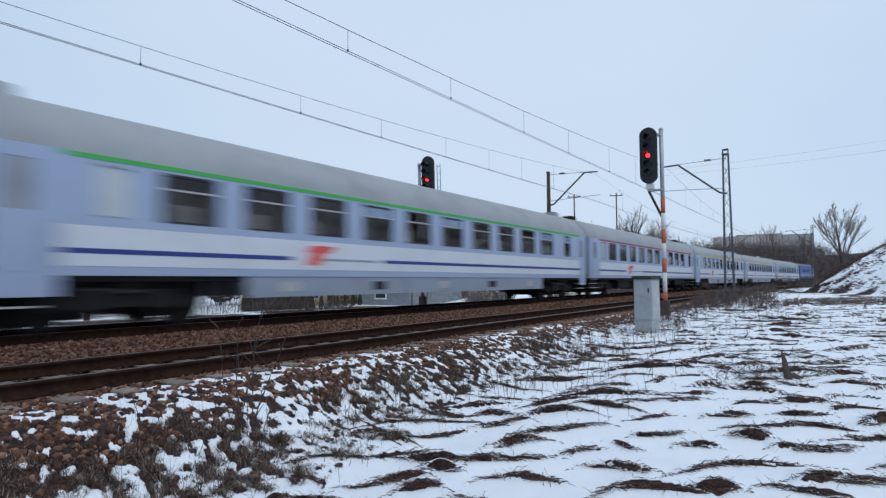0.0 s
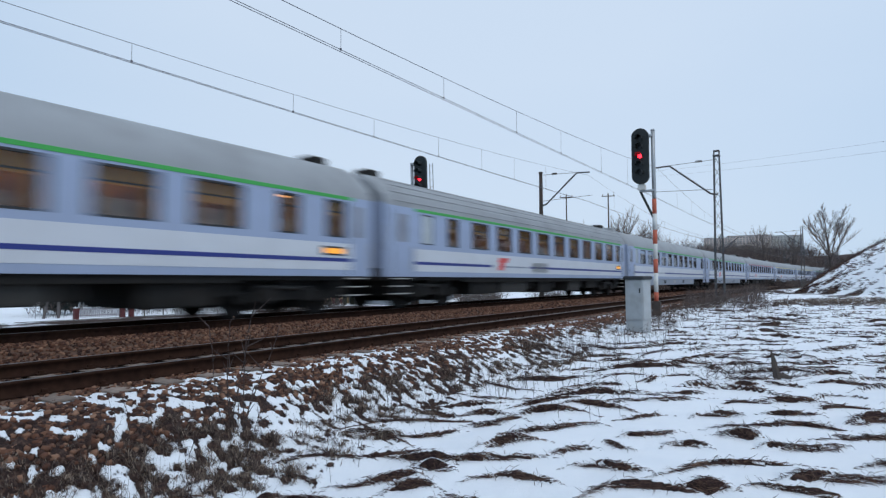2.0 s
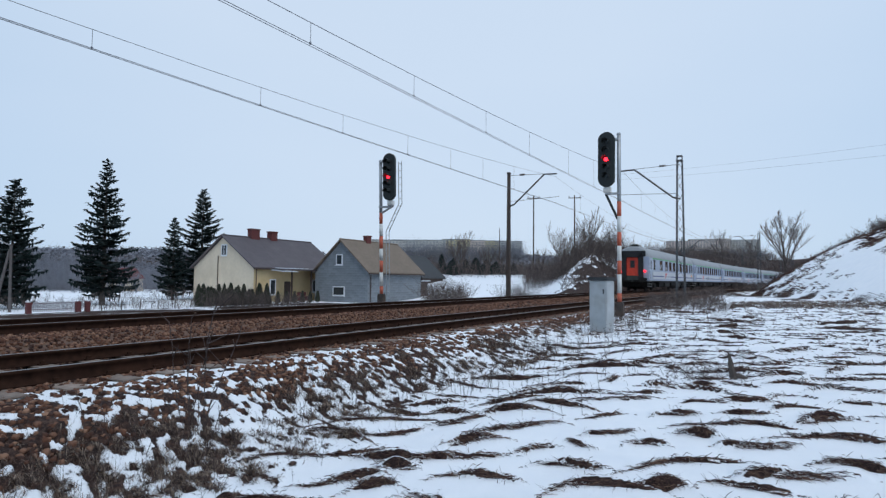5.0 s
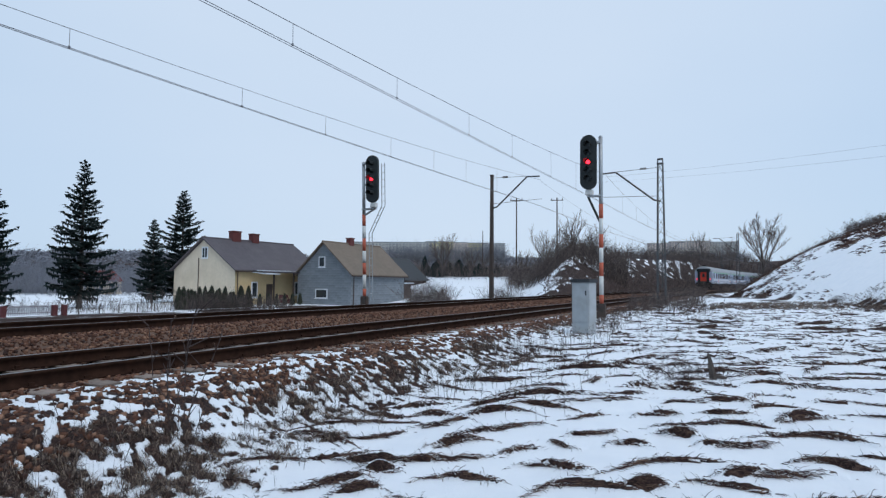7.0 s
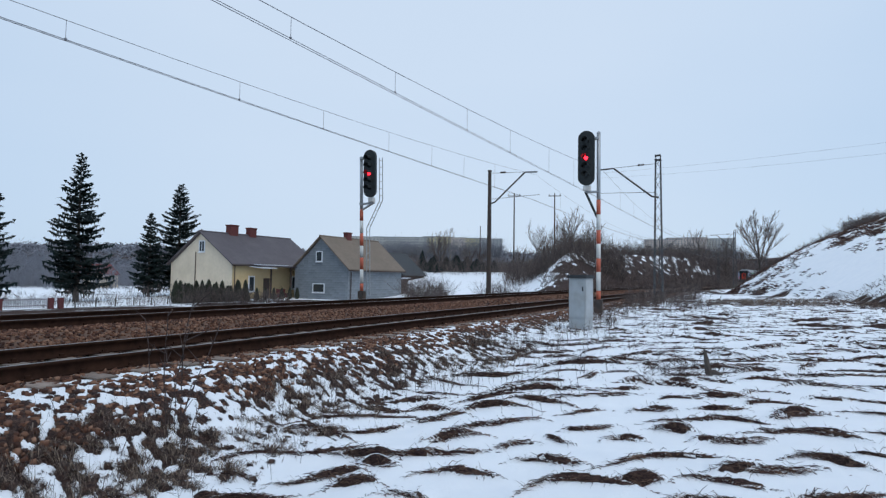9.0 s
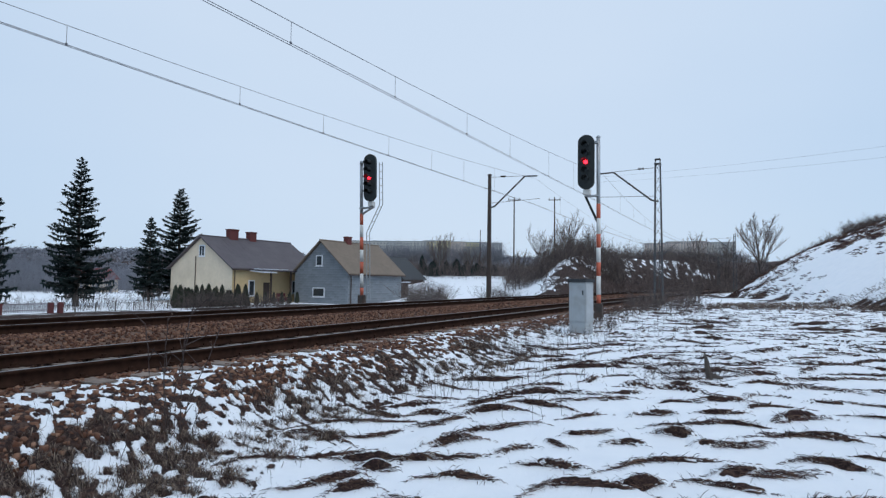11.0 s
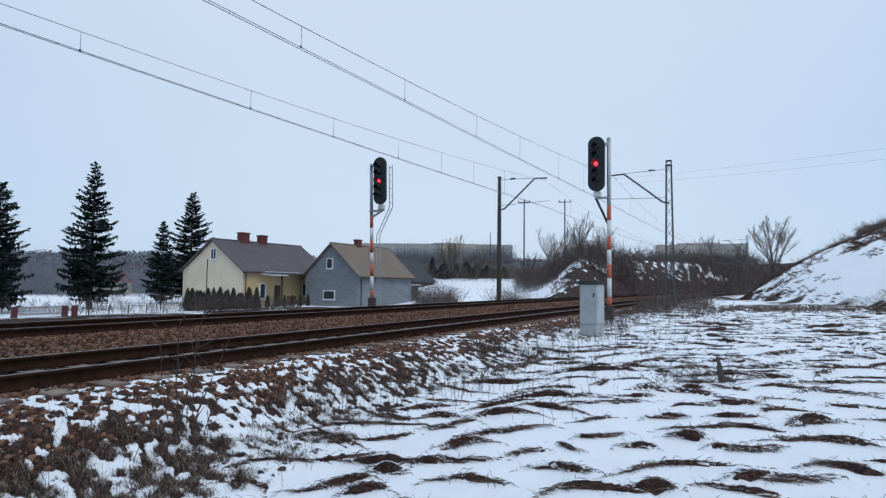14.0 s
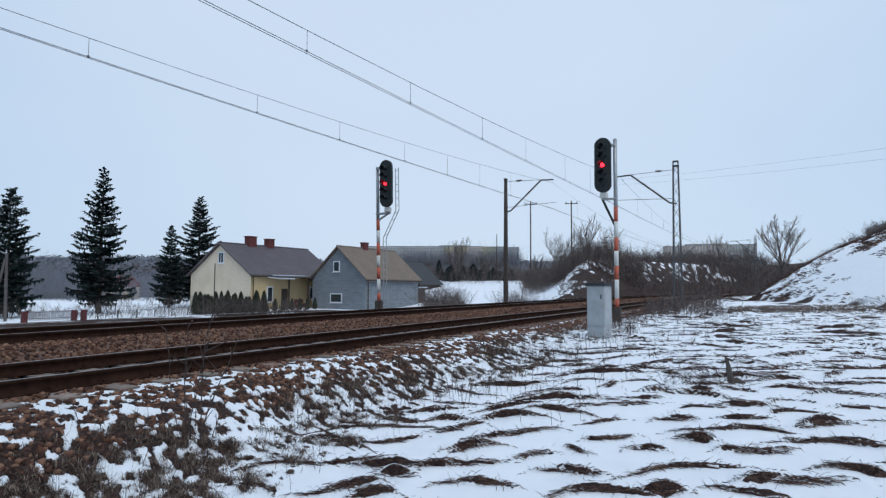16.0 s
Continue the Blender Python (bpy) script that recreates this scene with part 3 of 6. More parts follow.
def ballast_bed():
    """Bed of crushed stone under both tracks: a solid bed and loose stones on it."""
    prof = [(6.5, -0.6), (6.8, -0.2), (7.0, -0.18), (7.15, -0.24), (8.75, -0.24), (8.9, -0.17), (9.4, -0.15), (10.15, 0.02), (10.9, 0.02), (11.05, -0.05), (13.3, -0.05), (13.9, -0.12), (15.2, -0.75)]
    stops = [-70, -20] + [2 * i for i in range(-5, 60)] + [130 + 15 * i for i in range(30)]
    v, f = [], []
    for s in stops:
        for off, z in prof:
            x, y, h = on_line(s, off)
            v.append((x, y, z))
    k = len(prof)
    for i in range(len(stops) - 1):
        for j in range(k - 1):
            f.append((i * k + j, (i + 1) * k + j, (i + 1) * k + j + 1, i * k + j + 1))
    bed = tagged(mesh_np("ballast_bed", v, f, M_STONE), "rust-brown crushed stone bed under the tracks", "ballast", kind="structure")
    rng = np.random.default_rng(3)
    N = 60000
    s = np.concatenate([rng.uniform(2, 22, N * 2 // 3), rng.uniform(18, 60, N // 3)])
    band = rng.random(N)
    off = np.where(band < 0.34, rng.uniform(4.9, 6.9, N), np.where(band < 0.5, rng.uniform(6.9, 8.9, N), np.where(band < 0.86, rng.uniform(8.6, 11.3, N), rng.uniform(11.2, 14.4, N))))
    zz = np.interp(off, [p[0] for p in prof], [p[1] for p in prof])
    zz = np.where(off < 6.8, terrain(s, off) - 0.005, zz)
    _, lying = cover(s, off)
    keep = (off > 6.8) | ((lying < 0.42) & (rng.random(N) < sstep(5.0, 5.5, off)))
    for c in (NEAR_C - 0.7525, NEAR_C + 0.7525, FAR_C - 0.7525, FAR_C + 0.7525):
        keep &= np.abs(off - c) > 0.1
    s, off, zz = s[keep], off[keep], zz[keep]
    N = len(s)
    a = np.where(s > BEND, (s - BEND) / RADIUS, 0)
    px = np.where(s > BEND, BEND + (RADIUS + off - FAR_C) * np.sin(a), s)
    py = np.where(s > BEND, FAR_C - RADIUS + (RADIUS + off - FAR_C) * np.cos(a), off)
    size = rng.uniform(0.011, 0.027, N) * (1 + 0.6 * (s > 22)) * np.where(off < 6.8, 1.1, 1.0)
    cube = np.array([(x, y, z) for x in (-1, 1) for y in (-1, 1) for z in (-1, 1)], float)
    v = cube[None] * rng.uniform(0.55, 1.15, (N, 8, 3)) * size[:, None, None]
    t, u = rng.uniform(0, 6.28, N), rng.uniform(-0.7, 0.7, N)
    c, sn = np.cos(u), np.sin(u)
    y2, z2 = v[..., 1] * c[:, None] - v[..., 2] * sn[:, None], v[..., 1] * sn[:, None] + v[..., 2] * c[:, None]
    x2 = v[..., 0]
    c, sn = np.cos(t), np.sin(t)
    v = np.stack([x2 * c[:, None] - y2 * sn[:, None] + px[:, None], x2 * sn[:, None] + y2 * c[:, None] + py[:, None], z2 + (zz + 0.012)[:, None]], -1)
    q = np.array([(0, 1, 3, 2), (4, 6, 7, 5), (0, 4, 5, 1), (2, 3, 7, 6), (0, 2, 6, 4), (1, 5, 7, 3)])
    faces = (q[None] + 8 * np.arange(N)[:, None, None]).reshape(-1, 4)
    m = M_STONE.copy()
    m.name = "loose_ballast_stone"
    nn, ll = m.node_tree.nodes, m.node_tree.links
    geo = nn.new("ShaderNodeNewGeometry")
    rp = nn.new("ShaderNodeValToRGB")
    e = rp.color_ramp.elements
    e.new(0.5)
    for k2, (p, cc) in zip(e, ((0.0, (0.035, 0.017, 0.013)), (0.55, (0.13, 0.055, 0.032)), (1.0, (0.30, 0.165, 0.105)))):
        k2.position, k2.color = p, (*cc, 1)
    ll.new(geo.outputs["Random Per Island"], rp.inputs[0])
    ll.new(rp.outputs[0], nn["Principled BSDF"].inputs["Base Color"])
    tagged(mesh_np("loose_stones", v.reshape(-1, 3), faces, m), "loose rust-brown crushed stones on the bed", "ballast", kind="stuff")


ballast_bed()
# ---- signals, masts, wires ----
def gz(x, y):
    return float(terrain(np.array([x]), np.array([y]))[0])


def light_signal(x, y, base, rows, label, shift, ladder, head_top, bracket_up):
    """Five-lamp colour light signal on a striped pole; its face looks back along the line (-x)."""
    g = empty("railway_signal", pose(x, y, base, -1.6 if ladder else 0), label, "signal", "light signals")
    part("foundation", boxed(-0.13, 0.13, -0.14, 0.14, -0.4, 0.3, bevel=0.03), M_MAST, g, "dark rusty foot")
    top, z = rows[-1], 0.28
    for i, z1 in enumerate(rows[:-1]):
        part("pole_band", tubed((0, 0, z), (0, 0, z1), 0.075, seg=16), M_RED if i % 2 == 0 else M_WHITE, g, "faded red band" if i % 2 == 0 else "dulled white band", True)
        z = z1
    part("upper_pole", tubed((0, 0, z), (0, 0, top), 0.07, seg=16), M_STEEL_GREY, g, "bare grey steel pole", True)
    part("pole_cap", tubed((0, 0, top), (0, 0, top + 0.06), 0.085, 0.04, 12), M_STEEL_GREY, g)
    # head: an oblong shield with rounded ends, standing beside the pole
    hw, hh, hy = 0.30, 1.0, shift
    zc = head_top - hh
    bm = bmesh.new()
    ring = []
    for i in range(24):
        a = 2 * math.pi * i / 24
        cy, cz = math.cos(a), math.sin(a)
        ring.append((hy + hw * cy, zc + (hh - hw) * (1 if cz > 0 else -1) + hw * cz))
    fr = [bm.verts.new((-0.20, yy, zz)) for yy, zz in ring]
    bk = [bm.verts.new((-0.08, yy, zz)) for yy, zz in ring]
    bm.faces.new(fr)
    bm.faces.new(bk[::-1])
    for i in range(24):
        bm.faces.new((fr[i], fr[(i + 1) % 24], bk[(i + 1) % 24], bk[i]))
    head = part("signal_head", bm, M_BLACK, g, "oblong matt black lamp shield")
    part("lamp_box", boxed(-0.08, 0.06, hy - 0.2, hy + 0.2, zc - 0.75, zc + 0.75, bevel=0.03), M_BLACK, head)
    for i in range(5):
        lz = zc + 0.62 - 0.31 * i
        part("lens", tubed((-0.235, hy, lz), (-0.2, hy, lz), 0.072, seg=16), M_LAMP_RED if i == 2 else M_LENS, head, "lit red lamp" if i == 2 else "unlit dark lens")
        bm = bmesh.new()
        k = 12
        prev = None
        for j in range(k + 1):
            a = math.pi * (j / k) * 1.1 - 0.05 * math.pi
            dy, dz = 0.125 * math.cos(a), 0.125 * math.sin(a)
            cur = [bm.verts.new((xx, hy + rr * dy, lz + rr * dz)) for xx, rr in ((-0.20, 1), (-0.48, 1), (-0.48, 0.92), (-0.20, 0.92))]
            if prev:
                for p in range(4):
                    bm.faces.new((prev[p], cur[p], cur[(p + 1) % 4], prev[(p + 1) % 4]))
            prev = cur
        part("visor", bm, M_BLACK, head)
    # bracket from the pole to the head
    zb = zc - hh - 0.2
    bm = boxed(-0.1, 0.1, min(0, hy) - 0.05, max(0, hy) + 0.05, zb - 0.06, zb)
    tube(bm, (-0.05, hy, zb), (-0.05, hy, zc - hh + 0.12), 0.06)
    part("bracket", bm, M_STEEL_GREY, g)
    bm = tubed((0, 0, bracket_up), (-0.02, hy * 1.15, zb - 0.02), 0.045)
    part("strut", bm, M_BLACK if shift > 0 else M_STEEL_GREY, g)
    part("junction_box", boxed(-0.16, 0.04, hy - 0.14, hy + 0.12, zb, zb + 0.2, bevel=0.02), M_WHITE, g, "pale cable junction box")
    part("top_bracket", boxed(-0.12, 0.05, min(0, hy), max(0, hy), head_top - 0.32, head_top - 0.24), M_STEEL_GREY, g)
    if ladder:
        # crooked service ladder behind the head
        stile = [(0.25, -0.08, 0.1), (0.25, -0.08, 2.95), (0.25, -0.75, 4.1), (0.25, -0.75, head_top - 0.3)]
        lad = part("ladder", polyline(bmesh.new(), stile, 0.018, 6), M_STEEL_GREY, g, "narrow grey service ladder")
        part("stile", polyline(bmesh.new(), [(a, b - 0.16, c) for a, b, c in stile], 0.018, 6), M_STEEL_GREY, lad)
        zz = 0.4
        while zz < head_top - 0.3:
            yy = np.interp(zz, [0.1, 2.95, 4.1, 9], [-0.08, -0.08, -0.75, -0.75])
            part("rung", tubed((0.25, yy, zz), (0.25, yy - 0.16, zz), 0.011, seg=5), M_STEEL_GREY, lad)
            zz += 0.3
    return g


SIG_A = (21.4, 5.03)
light_signal(*SIG_A, 0.0, [0.61, 1.28, 1.77, 2.3, 2.79, 3.36, 3.89, 6.33], "red and white banded signal showing a red light beside the track", 0.41, False, 6.42, 3.15)
SIG_B = (20.38, 14.67)
light_signal(*SIG_B, 0.1, [0.61, 1.2, 1.7, 2.2, 2.73, 3.26, 3.74, 5.95], "red and white banded signal with a ladder, showing red", -0.55, True, 6.2, 3.7)


def relay_cabinet(x, y, z):
    g = empty("trackside_cabinet", pose(x, y, z, 0, 0, -16), "grey steel trackside cabinet with a dark lid, in snow", "cabinet")
    part("plinth", boxed(-0.20, 0.20, -0.245, 0.245, -0.3, 0.1, bevel=0.01), M_CABINET, g, "rust-stained grey base")
    part("body", boxed(-0.205, 0.205, -0.25, 0.25, 0.1, 1.16, bevel=0.012), M_CABINET, g)
    part("door", boxed(-0.217, -0.205, -0.23, 0.23, 0.13, 1.13, bevel=0.004), M_CABINET, g)
    part("side_panel", boxed(-0.18, 0.18, -0.262, -0.25, 0.13, 1.12, bevel=0.004), M_CABINET, g)
    part("latch", boxed(-0.235, -0.217, -0.20, -0.165, 0.82, 0.94, bevel=0.004), M_CABTOP, g)
    part("lid", boxed(-0.245, 0.245, -0.29, 0.29, 1.16, 1.25, bevel=0.02), M_CABTOP, g, "flat dark lid with a little snow")
    return g


relay_cabinet(15.76, 4.17, -0.12)


def solid_mast(s, off, base):
    x, y, h = on_line(s, off)
    g = empty("catenary_mast", pose(x, y, base, 0, 0, math.degrees(h)), "dark brown solid catenary mast with a bent bracket arm", "mast", "catenary masts")
    bm = boxed(-0.135, 0.135, -0.125, 0.125, -0.4, 7.65, bevel=0.02)
    for v in bm.verts:
        k = 1 - 0.045 * max(v.co.z, 0)
        v.co.x, v.co.y = v.co.x * k, v.co.y * k
    part("post", bm, M_MAST, g)
    part("post_cap", boxed(-0.11, 0.11, -0.10, 0.10, 7.65, 7.74), M_MAST, g)
    return g


def lattice_mast(s, off, base):
    x, y, h = on_line(s, off)
    g = empty("lattice_mast", pose(x, y, base, 0, 0, math.degrees(h)), "slim dark lattice catenary mast beside the track", "mast", "catenary masts")
    H = 7.75
    def corner(i, z):
        w = 0.22 - 0.09 * z / H
        return ((-1, 1, 1, -1)[i] * w, (-1, -1, 1, 1)[i] * w, z)
    for i in range(4):
        part("leg", tubed(corner(i, -0.3), corner(i, H), 0.035, seg=4), M_LATTICE, g)
    k = 13
    for j in range(k):
        z0, z1 = H * j / k, H * (j + 1) / k
        bm = bmesh.new()
        for i in range(4):
            a, b = (i, (i + 1) % 4) if j % 2 == 0 else ((i + 1) % 4, i)
            tube(bm, corner(a, z0), corner(b, z1), 0.013, seg=4)
        part("lacing", bm, M_LATTICE, g)
    part("head_frame", boxed(-0.17, 0.17, -0.17, 0.17, H - 0.06, H + 0.0), M_LATTICE, g)
    part("head_frame", boxed(-0.15, 0.15, -0.15, 0.15, H + 0.2, H + 0.25), M_LATTICE, g)
    for i in range(4):
        part("head_post", tubed(corner(i, H), (corner(i, H)[0], corner(i, H)[1], H + 0.22), 0.02, seg=4), M_LATTICE, g)
    part("foot", boxed(-0.3, 0.3, -0.3, 0.3, -0.4, 0.1, bevel=0.03), M_CONC, g)
    return g


def arm(g, side, z0, z1, reach, z_hold):
    """Bracket arm towards the track (side -1: to -y), stay wire, insulator and steady arm."""
    f = side
    bm = tubed((0, 0, z0), (0, f * 0.35, z0 + 0.08), 0.05)
    tube(bm, (0, f * 0.35, z0 + 0.08), (0, f * (reach - 0.75), z1), 0.05)
    tube(bm, (0, f * (reach - 0.75), z1), (0, f * (reach + 0.05), z1 - 0.03), 0.045)
    part("bracket_arm", bm, M_LATTICE, g)
    part("stay", tubed((0, 0, z1 + 0.1), (0, f * (reach - 0.7), z1 + 0.02), 0.014, seg=5), M_LATTICE, g)
    bm = bmesh.new()
    for i in range(5):
        tube(bm, (0, f * (0.75 + 0.07 * i), z1 + 0.09), (0, f * (0.79 + 0.07 * i), z1 + 0.09), 0.06, 0.06, 8)
    part("insulator", bm, M_MAST, g)
    part("steady_arm", tubed((0, f * 0.1, z_hold), (0, f * (reach + 0.2), z_hold + 0.12), 0.014, seg=5), M_LATTICE, g)


MAST_S = [-38.0, 34.2, 96.0, 156.0, 214.0]
for s in MAST_S:
    if s == 34.2:
        f = solid_mast(s, 14.9, 0.1)
        arm(f, -1, 5.6, 7.45, 3.1, 5.9)
        nmast = lattice_mast(s + 0.5, 4.84, 0.05)
        arm(nmast, 1, 5.6, 7.42, 3.2, 5.9)
    else:
        f = lattice_mast(s, 14.9, 0.0 if s < 60 else -0.1)
        arm(f, -1, 5.6, 7.45, 3.1, 5.9)
        nmast = lattice_mast(s, 4.6, 0.0 if s < 60 else 0.4)
        arm(nmast, 1, 5.6, 7.42, 3.2, 5.9)


def overhead_line(center, zc, rise, label, drops, carrier):
    """Twin contact wire, carrier wire in a slack curve, droppers between them."""
    g = tagged(new("overhead_line"), label, "overhead wire", "overhead lines")

    def heights(u):
        slack = 4 * u * (1 - u)
        return zc + rise * (1 - slack), 7.35 - 1.52 * slack

    def wire(name, pts, r):
        """One continuous wire: a single swept tube."""
        bm = bmesh.new()
        rings = []
        for p in pts:
            rings.append([bm.verts.new((p[0], p[1] + r * math.cos(a), p[2] + r * math.sin(a))) for a in (0, 1.571, 3.142, 4.712)])
        for r0, r1 in zip(rings[:-1], rings[1:]):
            for i in range(4):
                bm.faces.new((r0[i], r0[(i + 1) % 4], r1[(i + 1) % 4], r1[i]))
        part(name, bm, M_WIRE, g)

    con, mes = [], []
    for a, b in zip(MAST_S[:-1], MAST_S[1:]):
        for i in range(20):
            s = a + (b - a) * i / 20
            x, y, h = on_line(s, center)
            c, m = heights(i / 20)
            con.append((x, y, c))
            mes.append((x, y, m))
    wire("contact_wire", con, 0.0075)
    wire("contact_wire", [(x, y + 0.09, z + 0.008) for x, y, z in con], 0.0075)
    wire("carrier_wire", mes, carrier)
    for a, b in zip(MAST_S[:-1], MAST_S[1:]):
        for s in drops if a < 0 else [a + 5 + 4.6 * i for i in range(11)]:
            c, m = heights((s - a) / (b - a))
            x, y, h = on_line(s, center)
            part("dropper", tubed((x, y, c), (x, y, m), 0.005, seg=4), M_WIRE, g)
            part("dropper_clamp", boxed(x - 0.02, x + 0.02, y - 0.012, y + 0.012, c - 0.015, c + 0.03), M_WIRE, g)
    return g


overhead_line(NEAR_C, 5.53, 0.1, "thin dark contact and carrier wires over the near track", (-6.0, -2.0, 1.2, 4.8, 8.4, 12.1, 16.2, 19.8, 24.3, 28.2), 0.0085)
overhead_line(FAR_C, 5.52, 0.24, "thin dark contact and carrier wires over the train's track", (-6.0, -2.0, 2.2, 6.49, 10.87, 14.23, 17.92, 21.15, 24.19, 27.8), 0.0065)
# ---- train ----
SIDE = 1.42
ROOF_ARC = [(SIDE, 3.02), (1.40, 3.14), (1.33, 3.36), (1.19, 3.58), (0.97, 3.78), (0.66, 3.93), (0.33, 4.02), (0.0, 4.05)]


def side_panel(bm, x0, x1, z0, z1, y, holes):
    """Flat wall with rectangular openings, holes as (x0, x1, z0, z1)."""
    xs = sorted({x0, x1, *[h[0] for h in holes], *[h[1] for h in holes]})
    zs = sorted({z0, z1, *[h[2] for h in holes], *[h[3] for h in holes]})
    grid = {}

    def vert(a, b):
        if (a, b) not in grid:
            grid[a, b] = bm.verts.new((a, y, b))
        return grid[a, b]

    for a, b in zip(xs[:-1], xs[1:]):
        for c, d in zip(zs[:-1], zs[1:]):
            mx, mz = (a + b) / 2, (c + d) / 2
            if any(h[0] < mx < h[1] and h[2] < mz < h[3] for h in holes):
                continue
            q = [vert(a, c), vert(b, c), vert(b, d), vert(a, d)]
            bm.faces.new(q if y < 0 else q[::-1])


def roof_shell(x0, x1, ribs):
    bm = bmesh.new()
    arc = ROOF_ARC + [(-a, b) for a, b in ROOF_ARC[-2::-1]]
    stops = [x0, x0 + 0.06, x0 + 0.35, x1 - 0.35, x1 - 0.06, x1]
    shrink = [0.86, 0.95, 1.0, 1.0, 0.95, 0.86]
    rings = []
    for x, k in zip(stops, shrink):
        rings.append([bm.verts.new((x, a * (k if abs(a) < 1.3 else 1), 3.02 + (b - 3.02) * k)) for a, b in arc])
    for r0, r1 in zip(rings[:-1], rings[1:]):
        for i in range(len(arc) - 1):
            bm.faces.new((r0[i], r0[i + 1], r1[i + 1], r1[i]))
    bm.faces.new(rings[0][::-1])
    bm.faces.new(rings[-1])
    return bm


def bogie(coach, x):
    b = part("bogie", boxed(x - 1.6, x + 1.6, -1.06, -0.96, 0.42, 0.62, bevel=0.02), M_UNDER, coach, "sooty two-axle bogie")
    part("side_frame", boxed(x - 1.6, x + 1.6, 0.96, 1.06, 0.42, 0.62, bevel=0.02), M_UNDER, b)
    part("bolster", boxed(x - 0.28, x + 0.28, -1.1, 1.1, 0.4, 0.85), M_UNDER, b)
    for dx in (-1.25, 1.25):
        for y in (-0.75, 0.75):
            bm = tubed((x + dx, y - 0.065, 0.46), (x + dx, y + 0.065, 0.46), 0.46, seg=24)
            tube(bm, (x + dx, y - 0.085, 0.46), (x + dx, y + 0.085, 0.46), 0.2, seg=12)
            part("wheel", bm, M_UNDER, b)
        part("axle", tubed((x + dx, -1.0, 0.46), (x + dx, 1.0, 0.46), 0.08), M_UNDER, b)
        for y in (-1.02, 1.02):
            part("axle_box", boxed(x + dx - 0.16, x + dx + 0.16, y - 0.13, y + 0.13, 0.32, 0.6, bevel=0.03), M_UNDER, b)
            bm = bmesh.new()
            for k in range(5):
                for e in (-0.28, 0.28):
                    tube(bm, (x + dx + e, y, 0.4 + 0.07 * k), (x + dx + e, y, 0.45 + 0.07 * k), 0.09, seg=10)
            part("spring", bm, M_UNDER, b)
    part("damper", tubed((x - 0.9, -1.15, 0.72), (x + 0.7, -1.15, 0.66), 0.05), M_GEAR, b)
    for dx in (-0.62, 0.62):
        part("brake_rigging", boxed(x + dx - 0.16, x + dx + 0.16, -0.98, 0.98, 0.2, 0.5, bevel=0.03), M_UNDER, b)
        part("spring_plank", boxed(x + dx - 0.3, x + dx + 0.3, -1.2, -1.06, 0.34, 0.74, bevel=0.04), M_UNDER, b)
    part("cross_beam", boxed(x - 1.7, x + 1.7, -0.9, 0.9, 0.6, 0.86), M_UNDER, b)


def coach_end(coach, x, out, tail):
    """End wall at x facing out (+1 or -1): gangway bellows, buffers, lamps."""
    part("end_wall", boxed(min(x, x + 0.05 * out), max(x, x + 0.05 * out), -SIDE + 0.02, SIDE - 0.02, 0.95, 3.1), M_PALEBLUE if tail else M_BLUEGREY, coach)
    a, b = sorted((x + 0.05 * out, x + 0.33 * out))
    for y0, y1, z0, z1 in ((-0.95, -0.52, 1.0, 3.36), (0.52, 0.95, 1.0, 3.36), (-0.95, 0.95, 3.02, 3.38)):
        part("gangway_bellows", boxed(a, b, y0, y1, z0, z1, bevel=0.05), M_GANGWAY, coach)
    part("gangway_door", boxed(min(x + 0.06 * out, x + 0.1 * out), max(x + 0.06 * out, x + 0.1 * out), -0.52, 0.52, 1.0, 3.02), M_TAILRED if tail else M_GANGWAY, coach, "bright red gangway door" if tail else "")
    if tail:
        part("door_window", boxed(x - 0.115, x - 0.10, -0.2, 0.2, 2.1, 2.75), M_FRAME, coach)
        part("door_sill", boxed(x - 0.13, x - 0.10, -0.52, 0.52, 1.0, 1.4), M_TAILDARK, coach)
    part("buffer_beam", boxed(min(x, x + 0.12 * out), max(x, x + 0.12 * out), -1.25, 1.25, 0.85, 1.2), M_UNDER, coach)
    for y in (-0.875, 0.875):
        bm = tubed((x + 0.1 * out, y, 1.03), (x + 0.42 * out, y, 1.03), 0.1)
        tube(bm, (x + 0.42 * out, y, 1.03), (x + 0.46 * out, y, 1.03), 0.24, seg=16)
        part("buffer", bm, M_UNDER, coach)
        if tail:
            part("tail_light", tubed((x + 0.05 * out, y * 1.22, 1.78), (x + 0.13 * out, y * 1.22, 1.78), 0.095, seg=14), M_TAILLAMP, coach, "lit red tail light")
    if tail:
        # flat dark plate across the roof's end
        part("end_dome", boxed(x - 0.03, x + 0.0, -1.12, 1.12, 3.1, 3.62, bevel=0.012), M_GANGWAY, coach, "dark plate on the dome above the gangway")
    part("coupling", tubed((x, 0, 1.0), (x + 0.4 * out, 0, 0.8), 0.05), M_UNDER, coach)
    if tail:
        part("corner_panel", boxed(min(x, x + 0.06 * out), max(x, x + 0.06 * out), -1.38, -0.97, 1.0, 3.05, bevel=0.02), M_PALEBLUE, coach, "pale blue-grey end panel")
        part("corner_panel", boxed(min(x, x + 0.06 * out), max(x, x + 0.06 * out), 0.97, 1.38, 1.0, 3.05, bevel=0.02), M_PALEBLUE, coach)
        part("handrail", tubed((x + 0.15 * out, -1.2, 1.2), (x + 0.15 * out, -1.2, 2.0), 0.015), M_STEP, coach)


